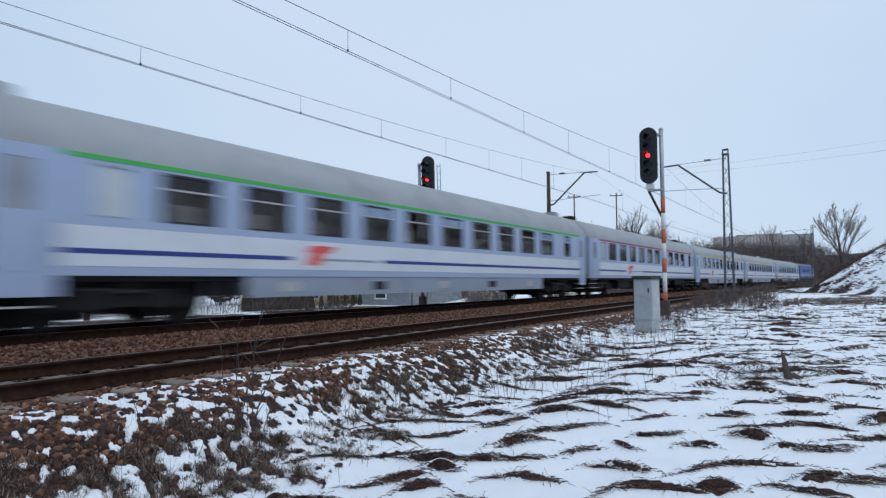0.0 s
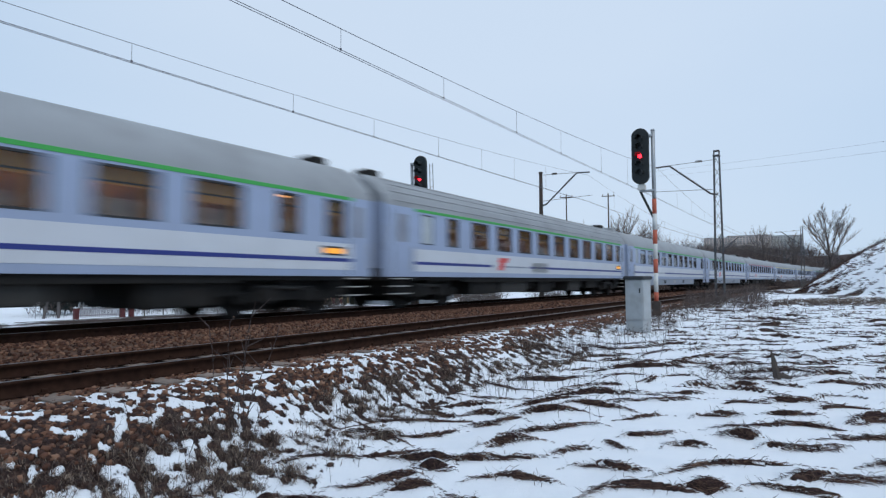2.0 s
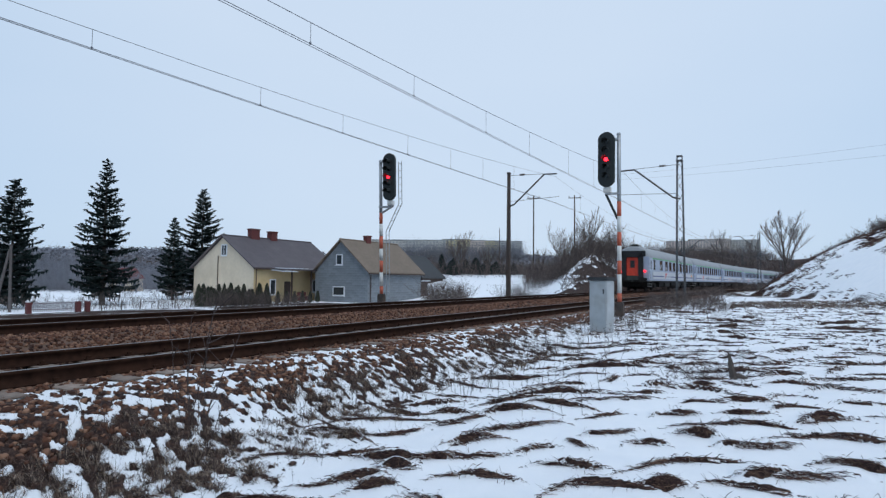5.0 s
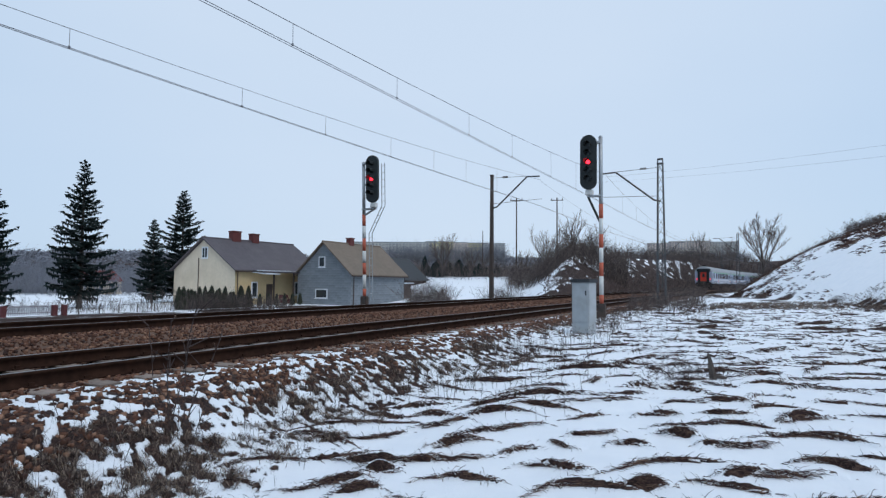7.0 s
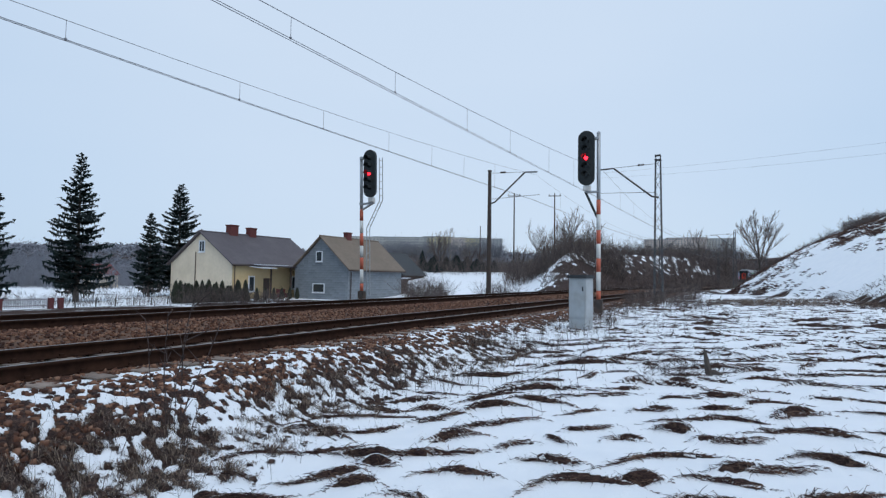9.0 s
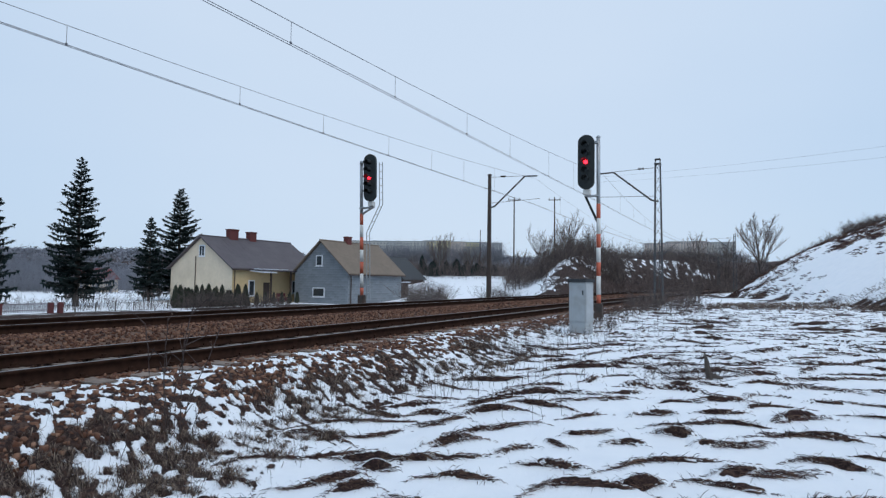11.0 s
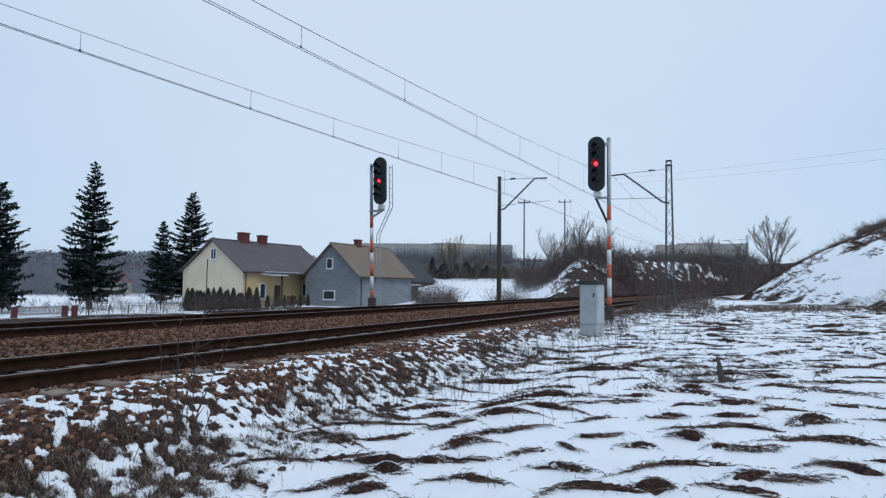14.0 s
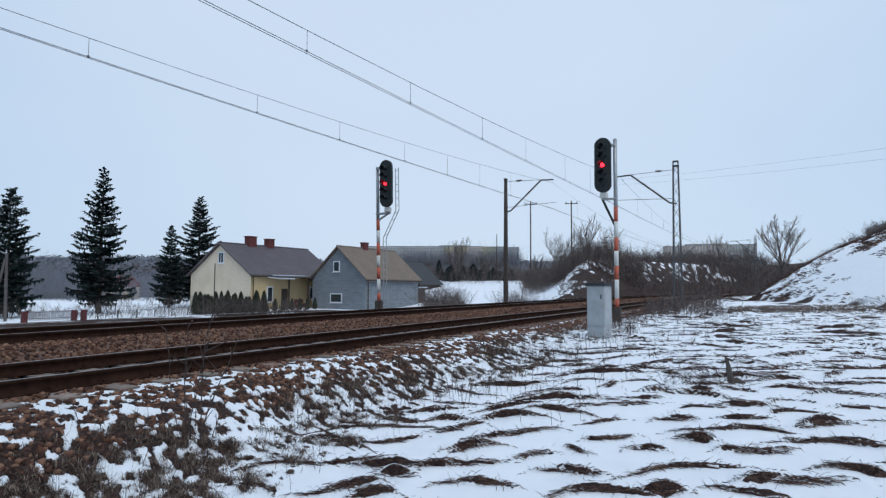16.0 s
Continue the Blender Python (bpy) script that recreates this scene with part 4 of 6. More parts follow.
def build_coach(L, label, stripe, skirt, ribs, amber, tail=False, display=False, first=3.9, pitch=1.88, count=10, extra=(), narrow=(23.4,), frosted=(2.4,), logo_at=6.3, grille=0.0, seed=0):
    rng = random.Random(seed)
    g = tagged(new("passenger_coach"), label, "railway coach", "coaches of the train")
    paint = M_PALEBLUE if tail else M_BLUEGREY
    x0, x1 = 0.32, L - 0.32
    zb = 0.96
    wz0, wz1 = 1.99, 2.84
    w = 1.14
    wide = [(c, w) for c in extra] + [(first + pitch * i, w) for i in range(count)] + [(c, 0.6) for c in narrow]
    small = [(c, 0.55) for c in frosted]
    holes = [(c - ww / 2, c + ww / 2, wz0, wz1) for c, ww in wide + small]
    doors = [(0.7, 1.5), (L - 1.2, L - 0.5)]
    holes_all = holes + [(a + 0.2, b - 0.16, 1.98, 2.80) for a, b in doors]
    for sg in (-1, 1):
        bm = bmesh.new()
        side_panel(bm, x0, x1, 1.80, 3.02, sg * SIDE, holes_all)
        part("upper_side", bm, paint, g)
        bm = bmesh.new()
        side_panel(bm, x0, x1, zb, 1.80, sg * SIDE, [])
        part("lower_side", bm, paint, g)
        e = sg * (SIDE + 0.006)
        y_lo, y_hi = sorted((sg * SIDE, e))
        b0, b1 = 1.75, L - 1.1
        part("white_band", boxed(b0, b1, y_lo, y_hi, 1.12, 1.80), M_COACHWHITE, g, "white waist band")
        y_lo, y_hi = sorted((sg * (SIDE + 0.003), sg * (SIDE + 0.011)))
        cut = logo_at
        part("blue_stripe", boxed(b0, cut, y_lo, y_hi, 1.33, 1.42), M_BLUE, g)
        part("blue_stripe", boxed(cut + 3.3, b1, y_lo, y_hi, 1.33, 1.42), M_BLUE, g)
        bm = bmesh.new()
        sl = 0.16
        for c0, c1, z0, z1 in ((0.45, 1.25, 1.53, 1.70), (0.45, 0.9, 1.23, 1.53)):
            v = [bm.verts.new((cut + q, e * 1.0035, z)) for q, z in ((c0, z0), (c1, z0), (c1 + sl, z1), (c0 + sl, z1))]
            bm.faces.new(v if sg < 0 else v[::-1])
        part("logo", bm, M_LOGO, g, "slanted coral red emblem")
        part("lettering_bar", boxed(cut + 1.0, cut + 3.0, y_lo, y_hi, 1.34, 1.40), M_SKIRT, g, "grey line of lettering")
        part("eave_stripe", boxed(b0, b1, y_lo, y_hi, 2.935, 3.02), stripe, g, "coloured stripe under the eaves")
        for a, b in doors:
            d = part("door", boxed(a, b, *sorted((sg * (SIDE - 0.02), sg * (SIDE + 0.004))), 1.02, 1.97), paint, g, "blue-grey entrance door")
            part("door_window", boxed(a + 0.2, b - 0.16, *sorted((sg * (SIDE - 0.03), sg * (SIDE - 0.01))), 1.98, 2.80), M_DOORGLASS, d)
            part("handrail", tubed((b + 0.06, sg * (SIDE + 0.05), 1.15), (b + 0.06, sg * (SIDE + 0.05), 1.85), 0.018, seg=6), M_STEP, d)
            part("door_edge", boxed(a - 0.02, a, *sorted((sg * SIDE, sg * (SIDE + 0.008))), 1.0, 2.95), M_FRAME, d)
            for k in range(3):
                part("step", boxed(a, b, *sorted((sg * 1.18, sg * (SIDE - 0.02))), 0.45 + 0.22 * k, 0.48 + 0.22 * k), M_STEP, d)
        for c, ww in wide:
            a, b = c - ww / 2, c + ww / 2
            win = part("window", side_ring(a, b, wz0, wz1, sg * (SIDE + 0.004), 0.045, 0.05), M_FRAME, g)
            pane = part("pane", boxed(a, b, *sorted((sg * (SIDE - 0.045), sg * (SIDE - 0.035))), wz0, wz1), M_GLASS, win)
            pane.visible_shadow = False
            part("transom", boxed(a, b, *sorted((sg * (SIDE - 0.034), sg * (SIDE - 0.012))), wz1 - 0.27, wz1 - 0.235), M_STEP if skirt else M_FRAME, win)
            # flat vent panes, the mirrored sky put into their colour
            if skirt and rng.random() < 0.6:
                part("vent_pane", boxed(a, b, *sorted((sg * (SIDE - 0.034), sg * (SIDE - 0.02))), wz1 - 0.23, wz1 - 0.01), M_SKYPANE, win, "vent pane with the sky's reflection in its colour")
            if sg < 0:
                part("compartment_wall", recess(a - 0.2, b + 0.2, wz0 - 0.25, wz1 + 0.12, -(SIDE - 0.06), -(SIDE - 0.75)), M_INT, win)
                if amber and rng.random() < 0.85:
                    drop = rng.uniform(0.22, 0.42)
                    part("curtain", boxed(a, b, -(SIDE - 0.2), -(SIDE - 0.17), wz1 - drop, wz1 + 0.02), M_CURTAIN, win, "amber curtain")
                if amber:
                    for c0, c1 in ((a, a + 0.13), (b - 0.13, b)):
                        part("drape", boxed(c0, c1, -(SIDE - 0.13), -(SIDE - 0.1), wz0 - 0.1, wz1 + 0.02), M_CURTAIN, win)
                    part("ceiling_lamp", boxed(a, b, -(SIDE - 0.62), -(SIDE - 0.5), wz1 + 0.03, wz1 + 0.06), M_LAMPSTRIP, win, "lit warm compartment lamp")
                if rng.random() < 0.9:
                    s0 = a + rng.uniform(0.0, 0.45)
                    part("headrest", boxed(s0, s0 + rng.uniform(0.35, 0.7), -(SIDE - 0.5), -(SIDE - 0.35), wz0 - 0.1, wz0 + rng.uniform(0.25, 0.42), bevel=0.04), M_SEAT, win)
        for c, ww in small:
            a, b = c - ww / 2, c + ww / 2
            win = part("window", side_ring(a, b, wz0, wz1, sg * (SIDE + 0.004), 0.035, 0.05), M_FRAME if not skirt else M_SKIRT, g)
            part("pane", boxed(a, b, *sorted((sg * (SIDE - 0.03), sg * (SIDE - 0.02))), wz0, wz1), M_FROST, win, "frosted toilet window")
    if display:
        part("destination_display", boxed(L - 2.1, L - 1.45, -SIDE - 0.03, -SIDE - 0.02, 1.53, 1.66), M_DISPLAY, part("display_case", boxed(L - 2.17, L - 1.38, -SIDE - 0.02, -SIDE - 0.002, 1.48, 1.71), M_FRAME, g), "lit amber destination display")
    if grille:
        bm = bmesh.new()
        for k in range(9):
            box(bm, grille, grille + 1.6, -SIDE - 0.02, -SIDE - 0.004, 1.2 + 0.045 * k, 1.222 + 0.045 * k)
        part("grille", bm, M_GRILLE, g, "grey louvred grille")
    part("roof", roof_shell(x0, x1, ribs), M_ROOF, g, "weathered grey arched roof", smooth=not ribs)
    if ribs:
        for yy, zz in ((1.41, 3.17), (1.30, 3.44), (1.13, 3.66), (0.87, 3.84), (0.5, 3.975), (0.16, 4.04)):
            for sg in (-1, 1):
                part("roof_rib", tubed((x0 + 0.4, sg * yy, zz), (x1 - 0.4, sg * yy, zz), 0.007, seg=5), M_RIB, g)
    for c in (1.15, L - 1.15):
        part("roof_vent", boxed(c - 0.3, c + 0.3, -0.3, 0.3, 3.98, 4.24, bevel=0.05), M_UNDER if not skirt else M_ROOF, g)
    part("floor_frame", boxed(x0, x1, -1.34, 1.34, 0.86, 0.97), M_UNDER, g)
    if skirt:
        for sg in (-1, 1):
            y_lo, y_hi = sorted((sg * (SIDE - 0.05), sg * (SIDE - 0.02)))
            for q0, q1 in ((x0 + 0.02, 1.75), (L - 1.1, x1 - 0.02)):
                part("vestibule_apron", boxed(q0, q1, *sorted((sg * (SIDE - 0.03), sg * SIDE)), 0.62, 0.965, bevel=0.004), M_BLUEGREY, g)
            part("skirt", boxed(5.4, L - 5.4, y_lo, y_hi, 0.50, 0.97, bevel=0.004), M_SKIRT, g, "grey underfloor skirt")
            for k in range(5):
                c = 6.6 + (L - 13.2) * k / 4
                part("skirt_hatch", boxed(c - 0.25, c + 0.25, *sorted((sg * (SIDE - 0.02), sg * (SIDE - 0.012))), 0.62, 0.84), M_UNDER if k % 2 else M_STEP, g)
    else:
        for k in range(5):
            c = 6.0 + (L - 12.0) * k / 4 + rng.uniform(-0.4, 0.4)
            ww, hh = rng.uniform(0.7, 1.3), rng.uniform(0.36, 0.56)
            part("underfloor_box", boxed(c - ww, c + ww, -1.25, 1.25, 0.86 - hh, 0.87, bevel=0.03), M_GEAR if k in (1, 3) else M_UNDER, g)
            part("hanger", boxed(c + ww + 0.1, c + ww + 0.45, -1.22, 1.22, 0.5, 0.87, bevel=0.02), M_UNDER, g)
        part("air_tank", tubed((L * 0.45, -0.9, 0.62), (L * 0.45 + 1.6, -0.9, 0.62), 0.2, seg=14), M_UNDER, g)
        part("cable_duct", boxed(4.6, L - 4.6, -1.36, -1.3, 0.8, 0.9), M_UNDER, g)
        for c in (0.9, L - 1.7):
            part("step_well", boxed(c, c + 0.8, -1.15, 1.15, 0.4, 0.9, bevel=0.02), M_UNDER, g)
    bogie(g, 3.0)
    bogie(g, L - 3.0)
    coach_end(g, x0, -1, tail)
    coach_end(g, x1, 1, False)
    return g


def side_ring(a, b, z0, z1, y, t, depth):
    """Window surround lying in the coach side, going inwards."""
    bm = bmesh.new()
    sg = 1 if y > 0 else -1
    y0, y1 = sorted((y, y - sg * depth))
    for q in ((a - t, a, z0 - t, z1 + t), (b, b + t, z0 - t, z1 + t), (a, b, z0 - t, z0), (a, b, z1, z1 + t)):
        box(bm, q[0], q[1], y0, y1, q[2], q[3])
    return bm


def recess(a, b, z0, z1, y_front, y_back):
    """Small room behind a window, open to the outside."""
    bm = bmesh.new()
    v = [[bm.verts.new((x, y, z)) for x, z in ((a, z0), (b, z0), (b, z1), (a, z1))] for y in (y_front, y_back)]
    bm.faces.new(v[1])
    for i in range(4):
        bm.faces.new((v[0][i], v[0][(i + 1) % 4], v[1][(i + 1) % 4], v[1][i]))
    return bm


def build_loco(L):
    g = tagged(new("locomotive"), "dark blue electric locomotive at the head of the train", "locomotive")
    part("body", boxed(0.5, L - 0.5, -1.45, 1.45, 1.0, 3.5, bevel=0.2), M_LOCO, g)
    part("waist_band", boxed(0.8, L - 0.8, -1.462, 1.462, 1.5, 1.9), M_SKIRT, g, "pale grey band")
    part("roof", boxed(1.2, L - 1.2, -1.1, 1.1, 3.5, 3.85, bevel=0.12), M_ROOF, g)
    part("underframe", boxed(0.6, L - 0.6, -1.3, 1.3, 0.6, 1.0, bevel=0.05), M_UNDER, g)
    for sg in (-1, 1):
        for k in range(4):
            part("side_window", boxed(4.0 + 2.4 * k, 4.9 + 2.4 * k, *sorted((sg * 1.45, sg * 1.46)), 2.3, 2.8), M_WINDARK, g)
    part("rear_windscreen", boxed(0.48, 0.5, -1.1, 1.1, 2.4, 3.1), M_WINDARK, g)
    p = part("pantograph", polyline(bmesh.new(), [(4.0, 0, 3.85), (5.2, 0, 4.5), (4.2, 0, 5.3)], 0.04), M_UNDER, g)
    part("pan_head", tubed((4.2, -0.9, 5.32), (4.2, 0.9, 5.32), 0.03), M_UNDER, p)
    bogie(g, 3.6)
    bogie(g, L - 3.6)
    return g


COACHES = [
    # length, label, stripe, skirt, ribs, amber, layout of the side
    (24.5, "last blue-grey coach with red end door and lit tail lights", M_GREEN, False, False, True, dict(tail=True, display=True, first=7.85, pitch=1.95, count=7, extra=(5.4,), narrow=(2.4, 21.5, 22.6), frosted=(), logo_at=6.7)),
    (23.7, "blue-grey and white coach, smooth grey roof, amber curtains", M_GREEN, False, False, True, dict(display=True, first=5.25, pitch=1.9, count=8, narrow=(3.63, 20.45, 22.0), frosted=(2.33,), logo_at=5.95, grille=9.75)),
    (24.1, "blue-grey and white coach with a ribbed grey roof", M_GREEN, False, True, True, dict(display=True, first=5.75, pitch=1.87, count=9, narrow=(3.9, 22.3), frosted=(2.4,), logo_at=6.6, grille=10.15)),
    (25.6, "blue-grey and white coach with grey underfloor skirts", M_GREEN, True, False, False, dict(first=3.75, pitch=1.89, count=10, narrow=(23.9,), frosted=(2.3,), logo_at=6.2)),
    (25.85, "blue-grey and white skirted coach with a green eave stripe", M_GREEN, True, False, False, dict(first=4.05, pitch=1.875, count=10, narrow=(23.2,), frosted=(2.6,), logo_at=6.6)),
    (25.5, "white and blue-grey dining coach with a dark red stripe", M_REDSTRIPE, False, False, False, dict()),
    (25.5, "pale first class coach with a yellow eave stripe", M_YELLOW, True, False, False, dict()),
    (25.5, "pale first class coach with a yellow eave stripe", M_YELLOW, True, False, False, dict()),
    (25.5, "blue-grey and white coach behind the locomotive", M_GREEN, True, False, False, dict()),
]
TRAIN = []
_at = 0.0
for _i, (_L, _label, _st, _sk, _rb, _am, _ex) in enumerate(COACHES):
    TRAIN.append((build_coach(_L, _label, _st, _sk, _rb, _am, seed=_i + 1, **_ex), _at, _L))
    _at += _L
TRAIN.append((build_loco(19.2), _at, 19.2))
TAIL_AT_4S, SPEED = 24.24, 29.856


def motions():
    """The train runs away along the line at an even speed."""
    for ob, offset, L in TRAIN:
        rows = []
        for k in range(65):
            t = 0.25 * k
            s = TAIL_AT_4S + SPEED * (t - 4.0) + offset
            xa, ya, _ = on_line(s, FAR_C)
            xb, yb, _ = on_line(s + L, FAR_C)
            rows.append((t, pose(xa, ya, FAR_Z, 0, 0, math.degrees(math.atan2(yb - ya, xb - xa)))))
        walk(ob, rows)
# ---- houses ----
def gable_house(x0, x1, y0, y1, ground, eave, ridge, wall, roof_mat, label, over=0.35):
    """House whose gable faces -x and whose long wall faces the railway (-y)."""
    g = empty("house", pose(x0, y0, ground), label, "house", "houses by the line")
    L, W, E, R = x1 - x0, y1 - y0, eave - ground, ridge - ground
    t = 0.25
    bm = bmesh.new()
    v = [bm.verts.new((x, y, z)) for x in (0, t) for y, z in ((0, -0.5), (W, -0.5), (W, E), (W / 2, R), (0, E))]
    bm.faces.new(v[:5][::-1])
    bm.faces.new(v[5:])
    for i in range(5):
        bm.faces.new((v[i], v[(i + 1) % 5], v[5 + (i + 1) % 5], v[5 + i]))
    gable = part("gable_wall", bm, wall, g)
    bm = bmesh.new()
    v = [bm.verts.new((x, y, z)) for x in (L - t, L) for y, z in ((0, -0.5), (W, -0.5), (W, E), (W / 2, R), (0, E))]
    bm.faces.new(v[:5][::-1])
    bm.faces.new(v[5:])
    for i in range(5):
        bm.faces.new((v[i], v[(i + 1) % 5], v[5 + (i + 1) % 5], v[5 + i]))
    part("gable_wall", bm, wall, g)
    front = part("front_wall", boxed(t, L - t, 0, t, -0.5, E), wall, g)
    part("back_wall", boxed(t, L - t, W - t, W, -0.5, E), wall, g)
    sl = (R - E) / (W / 2)
    for sg in (0, 1):
        bm = bmesh.new()
        ys = (-over, W / 2) if sg == 0 else (W + over, W / 2)
        zs = (E - over * sl + 0.06, R + 0.06)
        v = [bm.verts.new((x, y, z + d)) for x in (-over, L + over) for (y, z) in zip(ys, zs) for d in (0, 0.14)]
        for f in ((0, 1, 3, 2), (4, 6, 7, 5), (0, 4, 5, 1), (2, 3, 7, 6), (0, 2, 6, 4), (1, 5, 7, 3)):
            bm.faces.new([v[i] for i in f])
        bmesh.ops.recalc_face_normals(bm, faces=bm.faces)
        r = part("roof_slope", bm, roof_mat, g)
        if sg == 0:
            # standing seams of the sheet roof
            n = int(L / 0.55)
            for i in range(n):
                x = -over + (L + 2 * over) * (i + 0.5) / n
                part("roof_seam", tubed((x, ys[0] + 0.02, zs[0] + 0.15), (x, ys[1], zs[1] + 0.145), 0.008, seg=4), roof_mat, r)
    part("ridge_cap", tubed((-over, W / 2, R + 0.2), (L + over, W / 2, R + 0.2), 0.09, seg=8), roof_mat, g)
    part("gutter", tubed((-over, -over - 0.06, E - over * sl + 0.05), (L + over, -over - 0.06, E - over * sl + 0.05), 0.07, seg=8), M_WOOD, g)
    return g, gable, front, L, W, E, R


def house_window(parent, m, w, h, split=1):
    """Window in its frame; local x along the wall, -y outwards."""
    win = part("window", boxed(-w / 2 - 0.09, w / 2 + 0.09, -0.05, -0.003, -0.09, h + 0.09, m=m, bevel=0.01), M_WINWHITE, parent, "white-framed window")
    cw = w / split
    for i in range(split):
        part("pane", boxed(-w / 2 + cw * i + 0.05, -w / 2 + cw * (i + 1) - 0.05, -0.062, -0.051, 0.02, h - 0.02, m=m), M_WINDARK, win)
    part("sill", boxed(-w / 2 - 0.15, w / 2 + 0.15, -0.14, -0.003, -0.15, -0.095, m=m), M_WINWHITE, win)
    return win


def chimney(parent, x, y, z0, z1, wx, wy):
    c = part("chimney", boxed(x - wx / 2, x + wx / 2, y - wy / 2, y + wy / 2, z0, z1), M_BRICK, parent, "red brick chimney")
    part("chimney_cap", boxed(x - wx / 2 - 0.06, x + wx / 2 + 0.06, y - wy / 2 - 0.06, y + wy / 2 + 0.06, z1, z1 + 0.12), M_BRICK, c)


ON_GABLE = Matrix.Rotation(radians(-90), 4, "Z")


def on_gable(y, z):
    return Matrix.Translation((0, y, z)) @ ON_GABLE


def yellow_house():
    g, gable, front, L, W, E, R = gable_house(42.9, 56.0, 47.0, 56.3, -1.4, 2.15, 5.35, M_YWALL, M_ROOFDARK, "cream-yellow bungalow with a dark sheet roof and brick chimneys")
    house_window(gable, on_gable(W / 2 - 0.15, E + 1.25), 0.75, 1.05, 2)
    part("downpipe", tubed((-0.05, W / 2 + 0.75, 0), (-0.05, W / 2 + 0.75, E + 1.2), 0.045), M_WOOD, gable)
    # ochre stretch of the long wall with porch, door, bench and windows
    oc = part("ochre_wall", boxed(0.02, L - 0.02, -0.03, -0.004, -0.5, E - 0.02), M_OCHRE, g, "warm ochre rendered wall")
    house_window(oc, Matrix.Translation((2.6, -0.03, 0.7)), 0.7, 1.5, 1)
    house_window(oc, Matrix.Translation((9.3, -0.03, 0.9)), 1.1, 1.3, 2)
    part("entrance_door", boxed(4.3, 5.2, -0.09, -0.035, -0.05, 2.05, bevel=0.01), M_WOOD, oc, "dark brown entrance door")
    part("downpipe", tubed((0.25, -0.12, 0), (0.25, -0.12, E - 0.2), 0.05), M_WOOD, oc)
    part("downpipe", tubed((7.0, -1.35, 0), (7.0, -1.35, E - 0.3), 0.05), M_WOOD, oc)
    pr = part("porch_roof", boxed(2.0, 9.5, -1.6, 0.2, E - 0.12, E + 0.0, m=Matrix.Translation((0, 0, 0)) @ Matrix.Rotation(radians(6), 4, "X")), M_ROOFDARK, g)
    part("roof_snow", boxed(1.8, 6.4, -1.55, -1.2, E + 0.0 - 0.12, E + 0.06 - 0.12), M_SNOWCAP, pr, "strip of snow along the eave")
    for x in (4.0, 7.0):
        part("porch_post", boxed(x - 0.07, x + 0.07, -1.5, -1.36, -0.2, E - 0.25), M_WOOD, g)
    part("entrance_canopy", boxed(2.0, 3.9, -2.1, -0.05, E - 0.3, E - 0.2, m=Matrix.Rotation(radians(5), 4, "X")), M_WINWHITE, g, "pale canopy over the entrance")
    chimney(g, 4.1, W / 2, R - 0.6, R + 1.05, 1.15, 0.7)
    chimney(g, 6.9, W / 2, R - 0.6, R + 0.95, 0.95, 0.7)
    bench = empty("bench", pose(42.9 + 6.2, 46.0, -1.42), "small red-brown wooden bench by the wall", "bench")
    part("seat", boxed(-0.7, 0.7, -0.2, 0.2, 0.42, 0.47), M_FENCE, bench)
    part("backrest", boxed(-0.7, 0.7, 0.2, 0.24, 0.5, 0.9), M_FENCE, bench)
    for x in (-0.6, 0.6):
        part("leg", boxed(x - 0.04, x + 0.04, -0.18, 0.22, 0, 0.42), M_FENCE, bench)


def grey_house():
    g, gable, front, L, W, E, R = gable_house(50.3, 60.8, 38.0, 45.35, -1.5, 1.85, 5.15, M_MORTAR, M_ROOFTAN, "unrendered grey block house with a tan roof")
    # blocks of the walls, proud of their joints
    def block_mesh(bx, bz):
        me = bpy.data.meshes.new("block")
        bm = boxed(-bx / 2, bx / 2, -0.012, 0.01, -bz / 2, bz / 2)
        bm.to_mesh(me)
        bm.free()
        me.materials.append(M_GWALL)
        return me
    bw, bh = 0.6, 0.26
    me = block_mesh(bw - 0.02, bh - 0.02)
    rows = int((R + 0.2) / bh)
    for j in range(rows):
        z = -0.2 + bh * (j + 0.5)
        half = W / 2 if z < E else W / 2 * (R - z - bh / 2) / (R - E)
        y = W / 2 - half + bw / 2 + (0.0 if j % 2 else bw / 2)
        while y + bw / 2 <= W / 2 + half + 1e-3:
            o = new("block", me)
            o.parent = gable
            o.matrix_basis = on_gable(y, z)
            y += bw
        if z < E - 0.1:
            x = bw / 2 + (bw / 2 if j % 2 else 0)
            while x + bw / 2 <= L:
                o = new("block", me)
                o.parent = front
                o.matrix_basis = pose(x, 0, z)
                x += bw
    house_window(gable, on_gable(W / 2 + 0.25, E + 0.75), 0.75, 1.0, 1)
    house_window(gable, on_gable(W / 2 + 0.25, 0.75), 1.5, 0.85, 1)
    part("downpipe", tubed((0.35, -0.12, 0), (0.35, -0.12, E - 0.4), 0.05), M_WOOD, front)
    chimney(g, 4.6, W / 2, R - 0.5, R + 0.75, 0.8, 0.55)
    shed = empty("lean_to_shed", pose(61.3, 38.3, -1.5), "dark timber lean-to beside the grey house", "shed")
    part("wall", boxed(0, 1.6, 0, 3.0, -0.3, 2.3), M_WOOD, shed)
    part("roof", boxed(-0.2, 1.8, -0.3, 3.2, 2.3, 2.42), M_SNOWCAP, shed, "snow-covered roof")


yellow_house()
grey_house()


